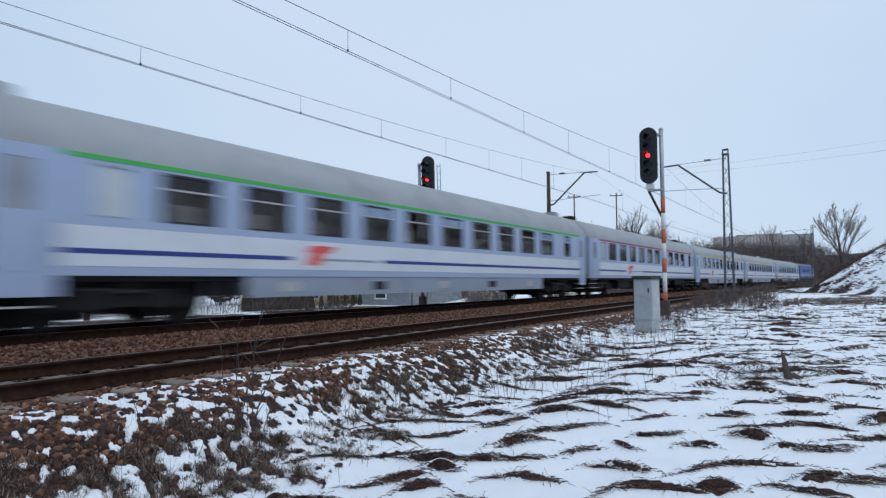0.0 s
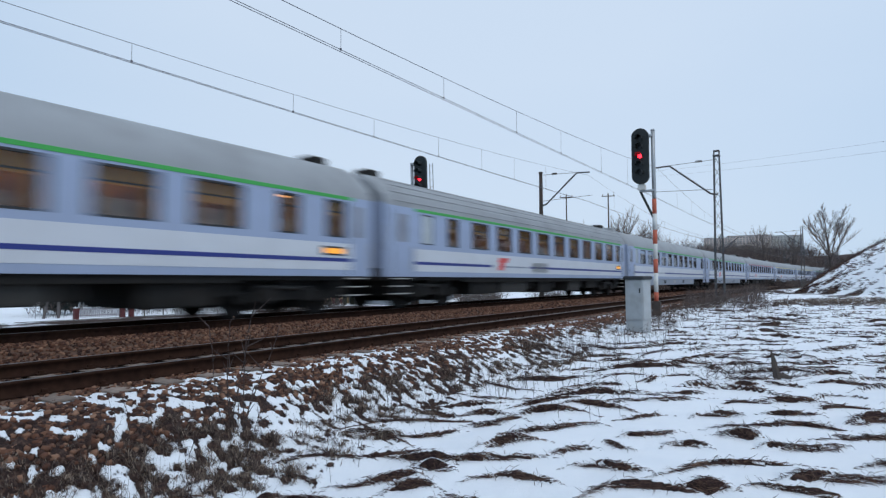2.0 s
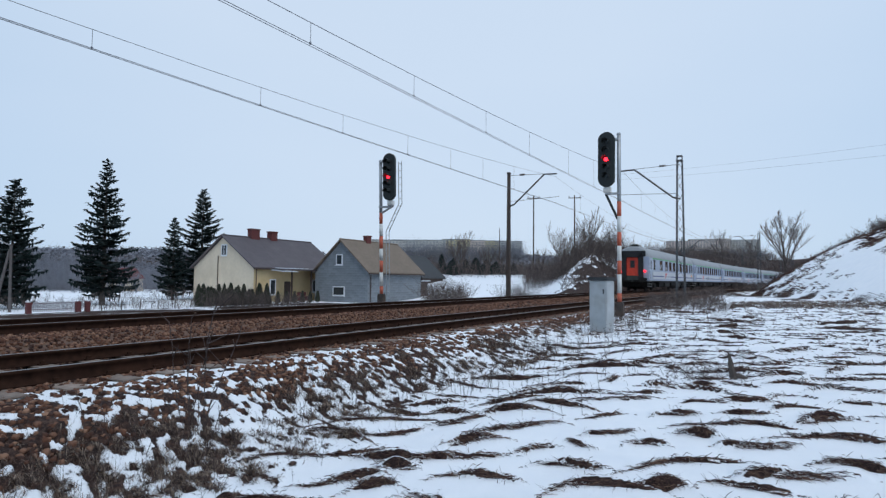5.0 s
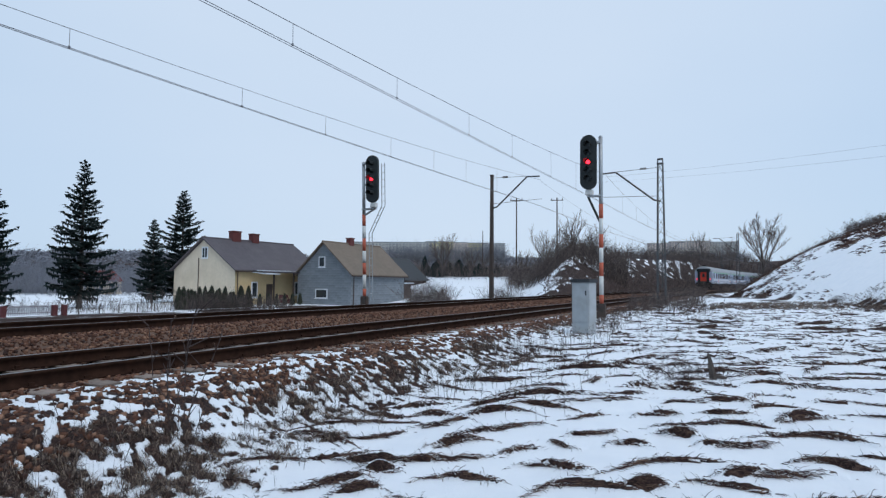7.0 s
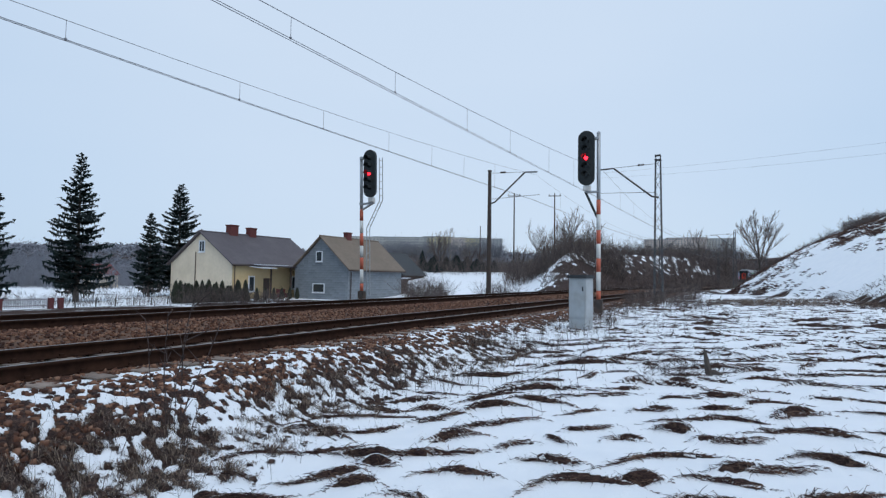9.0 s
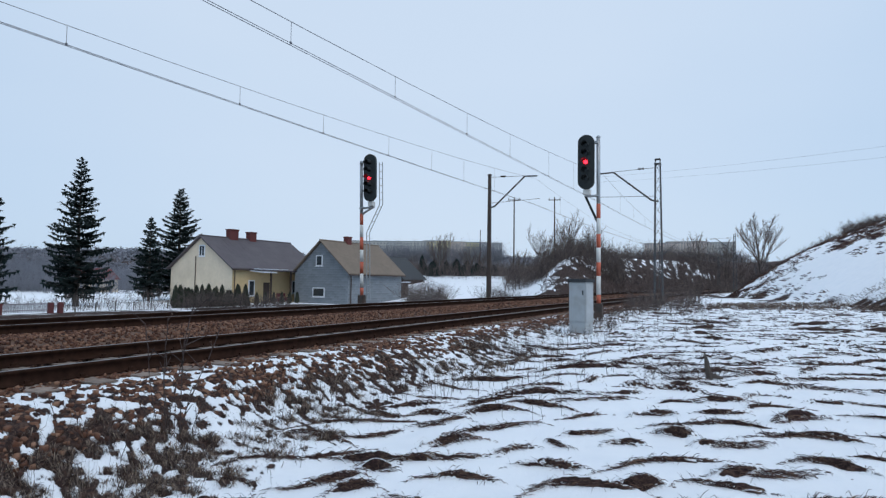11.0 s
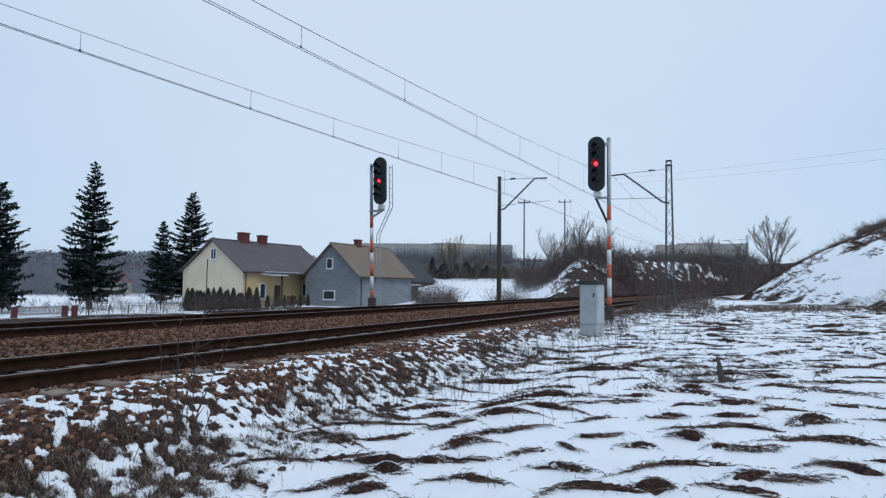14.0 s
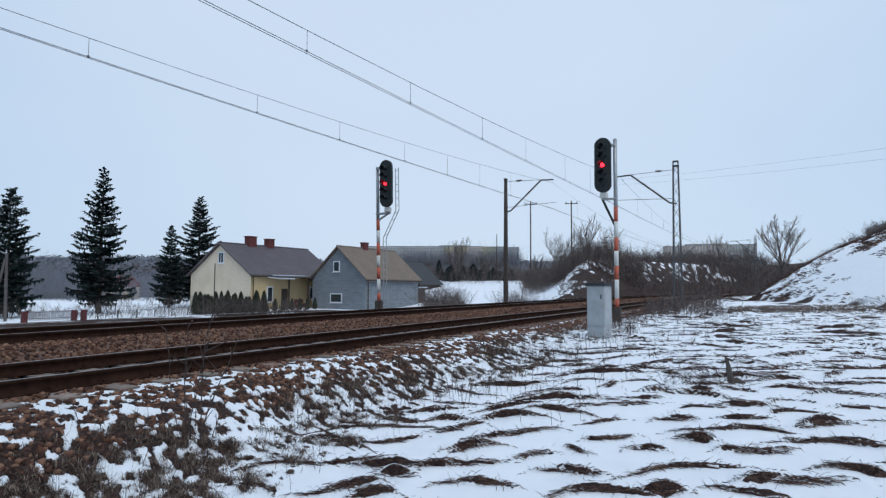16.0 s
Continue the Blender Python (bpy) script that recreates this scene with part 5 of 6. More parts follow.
def back_house(x, y, z, w, d, h, r, wall, roof, label):
    g = empty("far_house", pose(x, y, z), label, "house", "houses far back")
    part("wall", boxed(0, w, 0, d, -1, h), wall, g)
    bm = bmesh.new()
    v = [bm.verts.new((xx, yy, zz)) for xx in (-0.4, w + 0.4) for yy, zz in ((-0.4, h), (d / 2, h + r), (d + 0.4, h))]
    bm.faces.new(v[:3])
    bm.faces.new(v[3:][::-1])
    for a, b in ((0, 1), (1, 2), (2, 0)):
        bm.faces.new((v[a], v[a + 3], v[b + 3], v[b]))
    bmesh.ops.recalc_face_normals(bm, faces=bm.faces)
    part("roof", bm, roof, g)
    for k in range(2):
        part("window", boxed(w * (0.3 + 0.4 * k) - 0.5, w * (0.3 + 0.4 * k) + 0.5, -0.05, 0.0, 0.8, 2.0), M_WINDARK, g)
    return g


back_house(72.5, 45.0, -1.8, 6, 7, 3.0, 3.4, M_WOOD, M_CABTOP, "dark-roofed house behind the block house")
back_house(88.5, 147, -2.4, 8, 8, 2.8, 2.9, M_YWALL, M_BRICK, "small pale house with a red roof beyond the spruces")


def garden_fence():
    y, z = 42.9, -1.62
    g = empty("garden_fence", pose(19.6, y, z), "dark red garden fence with brick posts in snow", "fence")
    for x in (0.6, 3.75, 4.4):
        part("post", boxed(x - 0.15, x + 0.15, -0.15, 0.15, -0.3, 0.85, bevel=0.02), M_FENCE, g, "red brick post")
    part("plinth", boxed(-3, 12, -0.1, 0.1, -0.3, 0.12), M_CONC, g)
    for k in range(2):
        part("rail", boxed(0.8, 3.55, -0.03, 0.03, 0.32 + 0.42 * k, 0.38 + 0.42 * k), M_FENCE, g)
    me = bpy.data.meshes.new("slat")
    bm = boxed(-0.035, 0.035, -0.05, -0.03, 0.2, 0.85)
    bm.to_mesh(me)
    bm.free()
    me.materials.append(M_FENCEWALL)
    for i in range(20):
        o = new("slat", me)
        o.parent = g
        o.matrix_basis = pose(0.9 + 0.135 * i, 0, 0)
    me2 = bpy.data.meshes.new("wire_post")
    bm = boxed(-0.03, 0.03, -0.03, 0.03, -0.2, 0.75)
    bm.to_mesh(me2)
    bm.free()
    me2.materials.append(M_CONC)
    for i in range(8):
        o = new("wire_post", me2)
        o.parent = g
        o.matrix_basis = pose(5.4 + 1.5 * i, 0, 0)


garden_fence()


def flats(x, y, z, length, depth, h, turn, label, storeys, paint):
    g = empty("housing_block", pose(x, y, z, 0, 0, turn), label, "apartment block", "far housing blocks")
    part("wall", boxed(-length / 2, length / 2, -depth / 2, depth / 2, -20, h), paint, g)
    part("roof", boxed(-length / 2 - 0.3, length / 2 + 0.3, -depth / 2 - 0.3, depth / 2 + 0.3, h, h + 0.7), M_FARWIN, g)
    n = int(length / 3.6)
    me = bpy.data.meshes.new("window")
    bm = boxed(-0.9, 0.9, -0.12, 0.12, 0, 1.5)
    bm.to_mesh(me)
    bm.free()
    me.materials.append(M_FARWIN)
    for i in range(n):
        for k in range(storeys):
            o = new("window", me)
            o.parent = g
            o.matrix_basis = pose(-length / 2 + length * (i + 0.5) / n, -depth / 2, 1.2 + (h - 1) * k / storeys)


def polar(az, dist):
    """Place at a bearing from the line's direction (degrees to its left)."""
    return dist * math.cos(radians(az)), dist * math.sin(radians(az))


for az, dist, top, length, h, paint in ((35.5, 640, 41, 44, 13, M_FLATS), (33.2, 650, 42, 36, 13, M_FLATS_GREY), (30.6, 640, 41.5, 44, 13, M_FLATS), (28.6, 640, 42.5, 30, 13, M_FLATS_YELLOW), (27.0, 645, 42, 26, 13, M_FLATS_PEACH), (25.4, 650, 42, 34, 13, M_FLATS_YELLOW), (23.6, 650, 41.5, 30, 12, M_FLATS_GREY), (8.2, 900, 57, 30, 11, M_FLATS_PEACH), (5.6, 890, 58.5, 52, 12, M_FLATS_PEACH), (2.9, 900, 57.5, 40, 12, M_FLATS)):
    fx, fy = polar(az, dist)
    flats(fx, fy, top + 1.8 - h, length, 11, h, az - 90, "long pale apartment block on the far hill", 4, paint)
# ---- trees and plants ----
def sticks(name, p, q, r0, r1, material, parent=None):
    """Many thin three-sided sticks from p to q (numpy arrays)."""
    p, q = np.asarray(p, float), np.asarray(q, float)
    d = q - p
    d /= np.linalg.norm(d, axis=1)[:, None] + 1e-9
    ref = np.where(np.abs(d[:, 2:3]) > 0.9, [[1.0, 0, 0]], [[0, 0, 1.0]])
    u = np.cross(d, ref)
    u /= np.linalg.norm(u, axis=1)[:, None] + 1e-9
    w = np.cross(d, u)
    r0, r1 = np.broadcast_to(r0, len(p))[:, None], np.broadcast_to(r1, len(p))[:, None]
    vs = []
    for base, r in ((p, r0), (q, r1)):
        for a in (0, 2.094, 4.189):
            vs.append(base + r * (math.cos(a) * u + math.sin(a) * w))
    v = np.stack(vs, 1).reshape(-1, 3)
    f = np.array([(0, 1, 4, 3), (1, 2, 5, 4), (2, 0, 3, 5)])
    faces = (f[None] + 6 * np.arange(len(p))[:, None, None]).reshape(-1, 4)
    return mesh_np(name, v, faces, material, parent)


def spruce(x, y, z, h, r, seed, label, sparse=0.0, bulge=0.85):
    rng = random.Random(seed)
    g = empty("spruce_tree", pose(x, y, z), label, "tree", "spruces beyond the line")
    part("trunk", tubed((0, 0, -0.4), (0, 0, h * 0.98), 0.02 * h, 0.012, 8), M_BARK, g)
    v, f, p, q = [], [], [], []
    levels = int(h * 3.1)
    for k in range(levels):
        u = k / levels
        tier = h * (0.10 + 0.89 * u)
        reach = (r * (1 - u) ** bulge * (0.55 + 0.45 * min(1, u * 7)) + 0.06) * rng.uniform(0.75, 1.12)
        n = max(5, int(11 * (1 - 0.5 * u)))
        spin = rng.uniform(0, 6.28)
        for b in range(n):
            if rng.random() < sparse:
                continue
            zz = min(tier + rng.uniform(-0.32, 0.32) * (1 - 0.7 * u), h * 0.985)
            a = spin + 6.283 * b / n + rng.uniform(-0.25, 0.25)
            L = reach * rng.uniform(0.5, 1.18)
            ca, sa = math.cos(a), math.sin(a)
            droop = -0.34 * (1 - u) + 0.30 * u
            m = max(3, int(L / 0.15))
            last = (0, 0, zz)
            for i in range(1, m + 1):
                t = i / m
                rr = L * t
                dz = droop * rr + 0.27 * L * t * t * t * (1 - 0.4 * u) + rng.uniform(-0.04, 0.04)
                c = (rr * ca, rr * sa, zz + dz)
                p.append(last), q.append(c)
                last = c
                if t < 0.2 and L > 1:
                    continue
                wdt = 0.52 * (1 - 0.5 * t) * min(1, L) * rng.uniform(0.6, 1.3) + 0.06
                for sgn in (-1, 1):
                    i0 = len(v)
                    tip = (c[0] + rng.uniform(0.05, 0.22) * ca - sgn * wdt * sa, c[1] + rng.uniform(0.05, 0.22) * sa + sgn * wdt * ca, c[2] - rng.uniform(-0.05, 0.16))
                    v.extend([(c[0] - 0.14 * ca, c[1] - 0.14 * sa, c[2] + 0.03), tip, (c[0] + 0.14 * ca, c[1] + 0.14 * sa, c[2] + rng.uniform(-0.10, 0.02))])
                    f.append((i0, i0 + 1, i0 + 2))
                i0 = len(v)
                v.extend([(c[0] - 0.12 * ca, c[1] - 0.12 * sa, c[2]), (c[0] + 0.12 * ca, c[1] + 0.12 * sa, c[2]), (c[0] + rng.uniform(-0.08, 0.08), c[1] + rng.uniform(-0.08, 0.08), c[2] - rng.uniform(0.12, 0.55) * (1 - 0.5 * u))])
                f.append((i0, i0 + 1, i0 + 2))
    mesh_np("crown", v, f, M_NEEDLE, g)
    tagged(sticks("bough", p, q, 0.018, 0.012, M_BARK, g), kind="stuff")


spruce(*polar(59.75, 60), -1.6, 13.3, 3.15, 1, "tall dark spruce with gappy drooping branches", 0.16)
spruce(*polar(66.0, 55), -1.6, 10.1, 2.45, 2, "dense dark spruce at the field's edge", 0.0, 0.62)
spruce(*polar(52.1, 76), -1.6, 13.4, 3.9, 3, "dark spruce behind the yellow house", 0.05, 0.75)
spruce(*polar(54.4, 72), -1.6, 9.5, 2.2, 4, "smaller dark spruce beside a taller one", 0.1)


def vase_tree(x, y, z, h, seed, label, fine=True):
    """Old bare tree: limbs part low down and sweep upwards into fine twigs."""
    rng = random.Random(seed)
    g = empty("bare_tree", pose(x, y, z), label, "tree", "bare trees")
    P, Q, A, STEM = [], [], [], []

    def limb(p, d, L, r, k, main=False):
        n = 6
        for i in range(n):
            if main:
                STEM.append(p[:])
            d = (d + Vector((rng.uniform(-1, 1), rng.uniform(-1, 1), rng.uniform(0.1, 0.8))) * 0.10).normalized()
            q = p + d * L / n
            P.append(p[:]), Q.append(q[:]), A.append(r * (1 - 0.75 * i / n))
            p = q
            if k and i > 0:
                for _ in range(rng.choice((1, 2, 2))):
                    a = rng.uniform(0, 6.283)
                    e = (d + Vector((math.cos(a), math.sin(a), rng.uniform(0.0, 0.5))) * rng.uniform(0.45, 0.9)).normalized()
                    limb(p, e, L * rng.uniform(0.28, 0.5) * (1.2 - 0.09 * i), r * 0.45, k - 1)

    limb(Vector((0, 0, -0.4)), Vector((0, 0, 1)), h * 0.84, 0.020 * h, 3 if fine else 2, True)
    for i in range(6):
        a = 6.283 * i / 6 + rng.uniform(-0.3, 0.3)
        limb(Vector((0, 0, h * rng.uniform(0.10, 0.26))), Vector((math.cos(a) * 0.55, math.sin(a) * 0.55, 1)).normalized(), h * rng.uniform(0.55, 0.78), 0.013 * h, 3 if fine and i % 2 else 2)
    P, Q, A = np.array(P), np.array(Q), np.array(A)
    A = np.maximum(A, 0.0009 * h)
    bm = bmesh.new()
    rings = []
    for i, c in enumerate(STEM):
        r = 0.020 * h * (1 - 0.13 * i)
        rings.append([bm.verts.new((c[0] + r * math.cos(a), c[1] + r * math.sin(a), c[2])) for a in (0, 1.047, 2.094, 3.142, 4.189, 5.236)])
    for r0, r1 in zip(rings[:-1], rings[1:]):
        for i in range(6):
            bm.faces.new((r0[i], r0[(i + 1) % 6], r1[(i + 1) % 6], r1[i]))
    part("trunk", bm, M_BARK, g)
    tagged(sticks("crown", P, Q, A, A * 0.82, M_TWIG, g), kind="stuff")


vase_tree(*polar(-0.3, 165), 3.0, 13.6, 23, "large bare rounded tree above the cutting")
vase_tree(*polar(28.3, 100), gz(*polar(28.3, 100)), 6.6, 24, "gnarled bare orchard tree on the snowy slope")
for az, dist, h, sd in ((25.6, 108, 5.5, 13), (24.4, 112, 5.0, 14), (18.3, 84, 7.0, 15), (16.0, 88, 6.5, 16), (13.9, 95, 5.5, 17), (20.6, 90, 5.5, 18), (4.5, 190, 11, 19), (2.4, 200, 12, 20), (-2.4, 190, 8, 21)):
    tx, ty = polar(az, dist)
    vase_tree(tx, ty, gz(tx, ty), h * 0.92, sd, "bare shrubby tree on the bank", False)


def thicket(name, label, az0, az1, d0, d1, count, h0, h1, material, seed, lean=0.35, thin=1.0, twigs=5):
    """Tangled bare brush: stems with side twigs, counted by nobody."""
    rng = np.random.default_rng(seed)
    az, dist = np.radians(rng.uniform(az0, az1, count)), rng.uniform(d0, d1, count)
    x, y = dist * np.cos(az), dist * np.sin(az)
    z = terrain(x, y)
    h = rng.uniform(h0, h1, count) * (0.55 + 0.9 * vnoise(x / 3.5, y / 3.5))
    base = np.stack([x, y, z], -1)
    tip = base + np.stack([rng.normal(0, lean, count) * h, rng.normal(0, lean, count) * h, h], -1)
    P, Q = [base], [tip]
    R = (0.00016 * dist + 0.004) * thin
    rad = [R * 1.6]
    for _ in range(twigs):
        t = rng.uniform(0.15, 0.98, (count, 1))
        s = base + (tip - base) * t
        e = s + np.stack([rng.normal(0, 0.22, count) * h, rng.normal(0, 0.22, count) * h, rng.uniform(0.05, 0.4, count) * h], -1)
        P.append(s), Q.append(e), rad.append(R)
    r = np.concatenate(rad)
    ob = sticks(name, np.concatenate(P), np.concatenate(Q), r, r * 0.5, material)
    tagged(ob, label, "bushes", kind="stuff")


thicket("bank_brush", "bare brown brush covering the far cutting bank", 4.5, 18.5, 62, 120, 4200, 0.15, 0.75, M_BRUSH, 31, 0.6, 0.75, 6)
thicket("bank_brush_far", "bare brown brush on the far end of the bank", -1.0, 8.5, 100, 240, 4200, 0.3, 1.5, M_BRUSH, 32, 0.5, 0.7, 6)
thicket("bank_top_brush", "bare brown bushes on top of the bank", 11, 22.0, 80, 108, 2200, 1.0, 3.0, M_BRUSH, 33, 0.35, 0.7, 7)
thicket("field_brush", "bare bushes between the spruces and the fence", 47, 68, 50, 58, 420, 0.5, 1.5, M_BRUSH, 34, 0.4, 0.6, 6)
thicket("hedge_brush", "bare twiggy brush before the thuja hedge", 42.5, 51.5, 52, 54.5, 420, 0.5, 1.3, M_BRUSH, 44, 0.35, 0.5, 7)
thicket("garden_bush", "bare garden bushes beside the block house", 27.5, 31.5, 58, 66, 420, 0.8, 2.3, M_BRUSH, 35, 0.4, 0.6, 7)
thicket("mast_brush", "bare bushes behind the catenary mast", 21.0, 24.0, 46, 54, 520, 0.6, 1.8, M_BRUSH, 36, 0.4, 0.6, 7)
thicket("track_brush", "dead brown weeds beside the lattice mast", 4.5, 11.0, 24, 40, 420, 0.2, 0.8, M_BRUSH, 37, 0.3, 0.6, 6)
thicket("crest_brush", "dark bare scrub along the mound's crest", -9.5, 1.0, 61.5, 90, 4200, 0.12, 0.60, M_WEED, 38, 0.6, 0.55, 5)
thicket("crest_bush", "bare brown bush on the mound's crest", -8.6, -6.2, 61, 67, 260, 0.25, 0.75, M_BRUSH, 49, 0.4, 0.55, 8)
thicket("stump_twigs", "tangle of dead twigs round the stump", 2.5, 9.5, 9.2, 10.8, 130, 0.05, 0.16, M_WEED, 47, 1.5, 0.4)
thicket("foot_grass", "tan dead grass along the mound's foot", -10, 4, 27, 36, 2600, 0.03, 0.13, M_TUFT, 48, 1.3, 0.7)
thicket("skyline_brush", "bare hedges along the far skyline", -4, 13, 170, 330, 2600, 1.0, 4.5, M_BRUSH, 45, 0.3, 0.7, 7)
thicket("orchard_brush", "bare orchard bushes beyond the houses", 22, 34, 95, 160, 2200, 0.8, 3.0, M_BRUSH, 39, 0.35, 0.6, 6)
thicket("left_wood", "bare woodland beyond the field, greyed with painted haze", 60.5, 76, 170, 240, 4200, 3.5, 7.5, M_HAZEWOOD, 40, 0.28, 0.55, 9)
thicket("valley_wood", "bare woodland in the valley, haze in its colour", 40, 62, 150, 330, 3600, 2, 6.5, M_HAZEWOOD, 41, 0.3, 0.9, 8)


def ribbons(name, label, base, d, side, length, lift, droop, material):
    """Bent blades from base along d (level unit vectors): they rise by lift and droop at the tip."""
    m = len(base)
    up = np.array([[0, 0, 1.0]])
    mid = base + d * (0.5 * length)[:, None] + up * lift[:, None]
    tip = base + d * length[:, None] + up * (lift - droop)[:, None]
    v = np.stack([base - side, base + side, mid + side * 0.8, mid - side * 0.8, tip + side * 0.15, tip - side * 0.15], 1).reshape(-1, 3)
    f = np.array([(0, 1, 2, 3), (3, 2, 4, 5)])
    faces = (f[None] + 6 * np.arange(m)[:, None, None]).reshape(-1, 4)
    tagged(mesh_np(name, v, faces, material), label, "grass", kind="stuff")


thicket("flats_wood", "bare trees below the far apartment blocks, paled by painted haze", 22, 37, 585, 628, 1800, 11, 18, M_HAZEWOOD, 42, 0.22, 0.5, 8)
thicket("hill_wood", "bare trees on the hill behind the cutting, haze in their colour", 1, 12, 560, 680, 2200, 9, 15, M_HAZEWOOD, 43, 0.22, 0.5, 8)


def mound_rows():
    """Dead grass lying in short level rows on the mound's face."""
    rng = np.random.default_rng(64)
    n = 9000
    x, y = rng.uniform(31, 66, n), rng.uniform(-14, 3, n)
    foot = (x - 31) * 0.237 - (y + 4.8) * 0.971
    nn = lateral(x, y)
    want = (sstep(4.0, 7.0, foot) + sstep(-3.5, 0.5, nn)) * 0.5 * sstep(0.42, 0.60, fnoise(x * 0.5 + 2, y * 1.2, 3)) + 0.008
    keep = (foot > 0) & (nn < 2.6) & (rng.random(n) < want)
    k = 9
    x, y = np.repeat(x[keep], k), np.repeat(y[keep], k)
    m = len(x)
    flip = np.where(rng.random(m) < 0.5, 1.0, -1.0)
    across = np.arctan2(y, x) + 1.571 + rng.normal(0, 0.3, m)
    d = np.column_stack([np.cos(across) * flip, np.sin(across) * flip, 0 * x])
    x, y = x + rng.normal(0, 0.12, m), y + rng.normal(0, 0.14, m)
    rel, _ = cover(x, y)
    base = np.column_stack([x, y, terrain(x, y) + rel])
    side = np.column_stack([0 * x, 0 * x, rng.uniform(0.012, 0.03, m)])
    ribbons("mound_grass", "rows of dead brown grass on the snowy mound", base, d, side, rng.uniform(0.1, 0.38, m), rng.uniform(0.0, 0.08, m), rng.uniform(-0.02, 0.08, m), M_THATCH)


mound_rows()


def far_wood():
    """Rough wooded skyline: many small ragged clumps."""
    rng = np.random.default_rng(50)
    n = 7000
    az, dist = np.radians(rng.uniform(17, 82, n)), rng.uniform(300, 950, n) 
    x, y = dist * np.cos(az), dist * np.sin(az)
    z = terrain(x, y)
    s = rng.uniform(1.6, 4.2, n) * (0.5 + dist / 900)
    k = 14
    v = rng.normal(0, 1, (n, k, 3, 3)) * 0.28 + rng.normal(0, 0.55, (n, k, 1, 3))
    v[..., 2] = v[..., 2] * 0.7 + 0.5
    v = v * s[:, None, None, None] + np.stack([x, y, z], -1)[:, None, None, :]
    v = v.reshape(-1, 3)
    tagged(mesh_np("far_wood", v, np.arange(len(v)).reshape(-1, 3), M_HAZEWOOD), "grey winter woods on the far hills, haze in their colour", "woodland", kind="stuff")


far_wood()


def thuja(h, r, seed):
    rng = np.random.default_rng(seed)
    n = 900
    u = rng.random(n) ** 0.8
    a = rng.uniform(0, 6.283, n)
    rr = r * (1 - u) ** 0.6 * np.minimum(1, 0.55 + u * 4) * rng.uniform(0.55, 1.1, n)
    c = np.stack([rr * np.cos(a), rr * np.sin(a), u * h], -1)
    up = np.stack([0.06 * np.cos(a), 0.06 * np.sin(a), rng.uniform(0.12, 0.3, n)], -1)
    sd = np.stack([-0.07 * np.sin(a), 0.07 * np.cos(a), np.zeros(n)], -1)
    v = np.stack([c - sd, c + sd, c + up], 1).reshape(-1, 3)
    return v, np.arange(3 * n).reshape(-1, 3)


def hedge():
    v, f = thuja(1.75, 0.42, 1)
    src = tagged(new("thuja_bush"), "dull green conical thuja in a garden row", "shrub", "thuja hedge")
    mesh_np("foliage", v, f, M_THUJA, src)
    part("stem", tubed((0, 0, -0.2), (0, 0, 1.5), 0.04, 0.01, 6), M_BARK, src)
    rng = random.Random(5)
    src.matrix_basis = pose(33.6, 43.4, -1.55)
    for i in range(1, 19):
        grow = Matrix.Diagonal((rng.uniform(0.85, 1.25), rng.uniform(0.85, 1.25), rng.uniform(0.78, 1.1), 1))
        copy_thing(src, pose(33.6 + 0.44 * i + rng.uniform(-0.1, 0.1), 43.4 + rng.uniform(-0.2, 0.2), -1.6, 0, 0, 40 * i) @ grow)
    v, f = thuja(1.0, 0.25, 2)
    low = tagged(new("small_thuja"), "small young thuja in the garden snow", "shrub", "young thujas")
    mesh_np("foliage", v, f, M_THUJA, low)
    low.matrix_basis = pose(42.6, 43.2, -1.5)
    for i in range(1, 6):
        copy_thing(low, pose(42.6 + 1.15 * i, 43.2, -1.5, 0, 0, 50 * i))
    v, f = thuja(3.2, 0.95, 3)
    far = tagged(new("dark_conifer_bush"), "dark clipped conifer along the orchard", "shrub", "orchard conifers")
    mesh_np("foliage", v, f, M_NEEDLE, far)
    fx, fy = polar(30.0, 105)
    far.matrix_basis = pose(fx, fy, gz(fx, fy) + 0.3)
    for i in range(1, 20):
        fx, fy = polar(30.0 - 0.36 * i + rng.uniform(-0.2, 0.2), 105 + rng.uniform(-5, 5))
        k = rng.uniform(0.45, 0.95)
        copy_thing(far, pose(fx, fy, gz(fx, fy) - 0.2, 0, 0, 33 * i) @ Matrix.Diagonal((k * rng.uniform(1.2, 1.9), k * 1.5, k, 1)))


hedge()


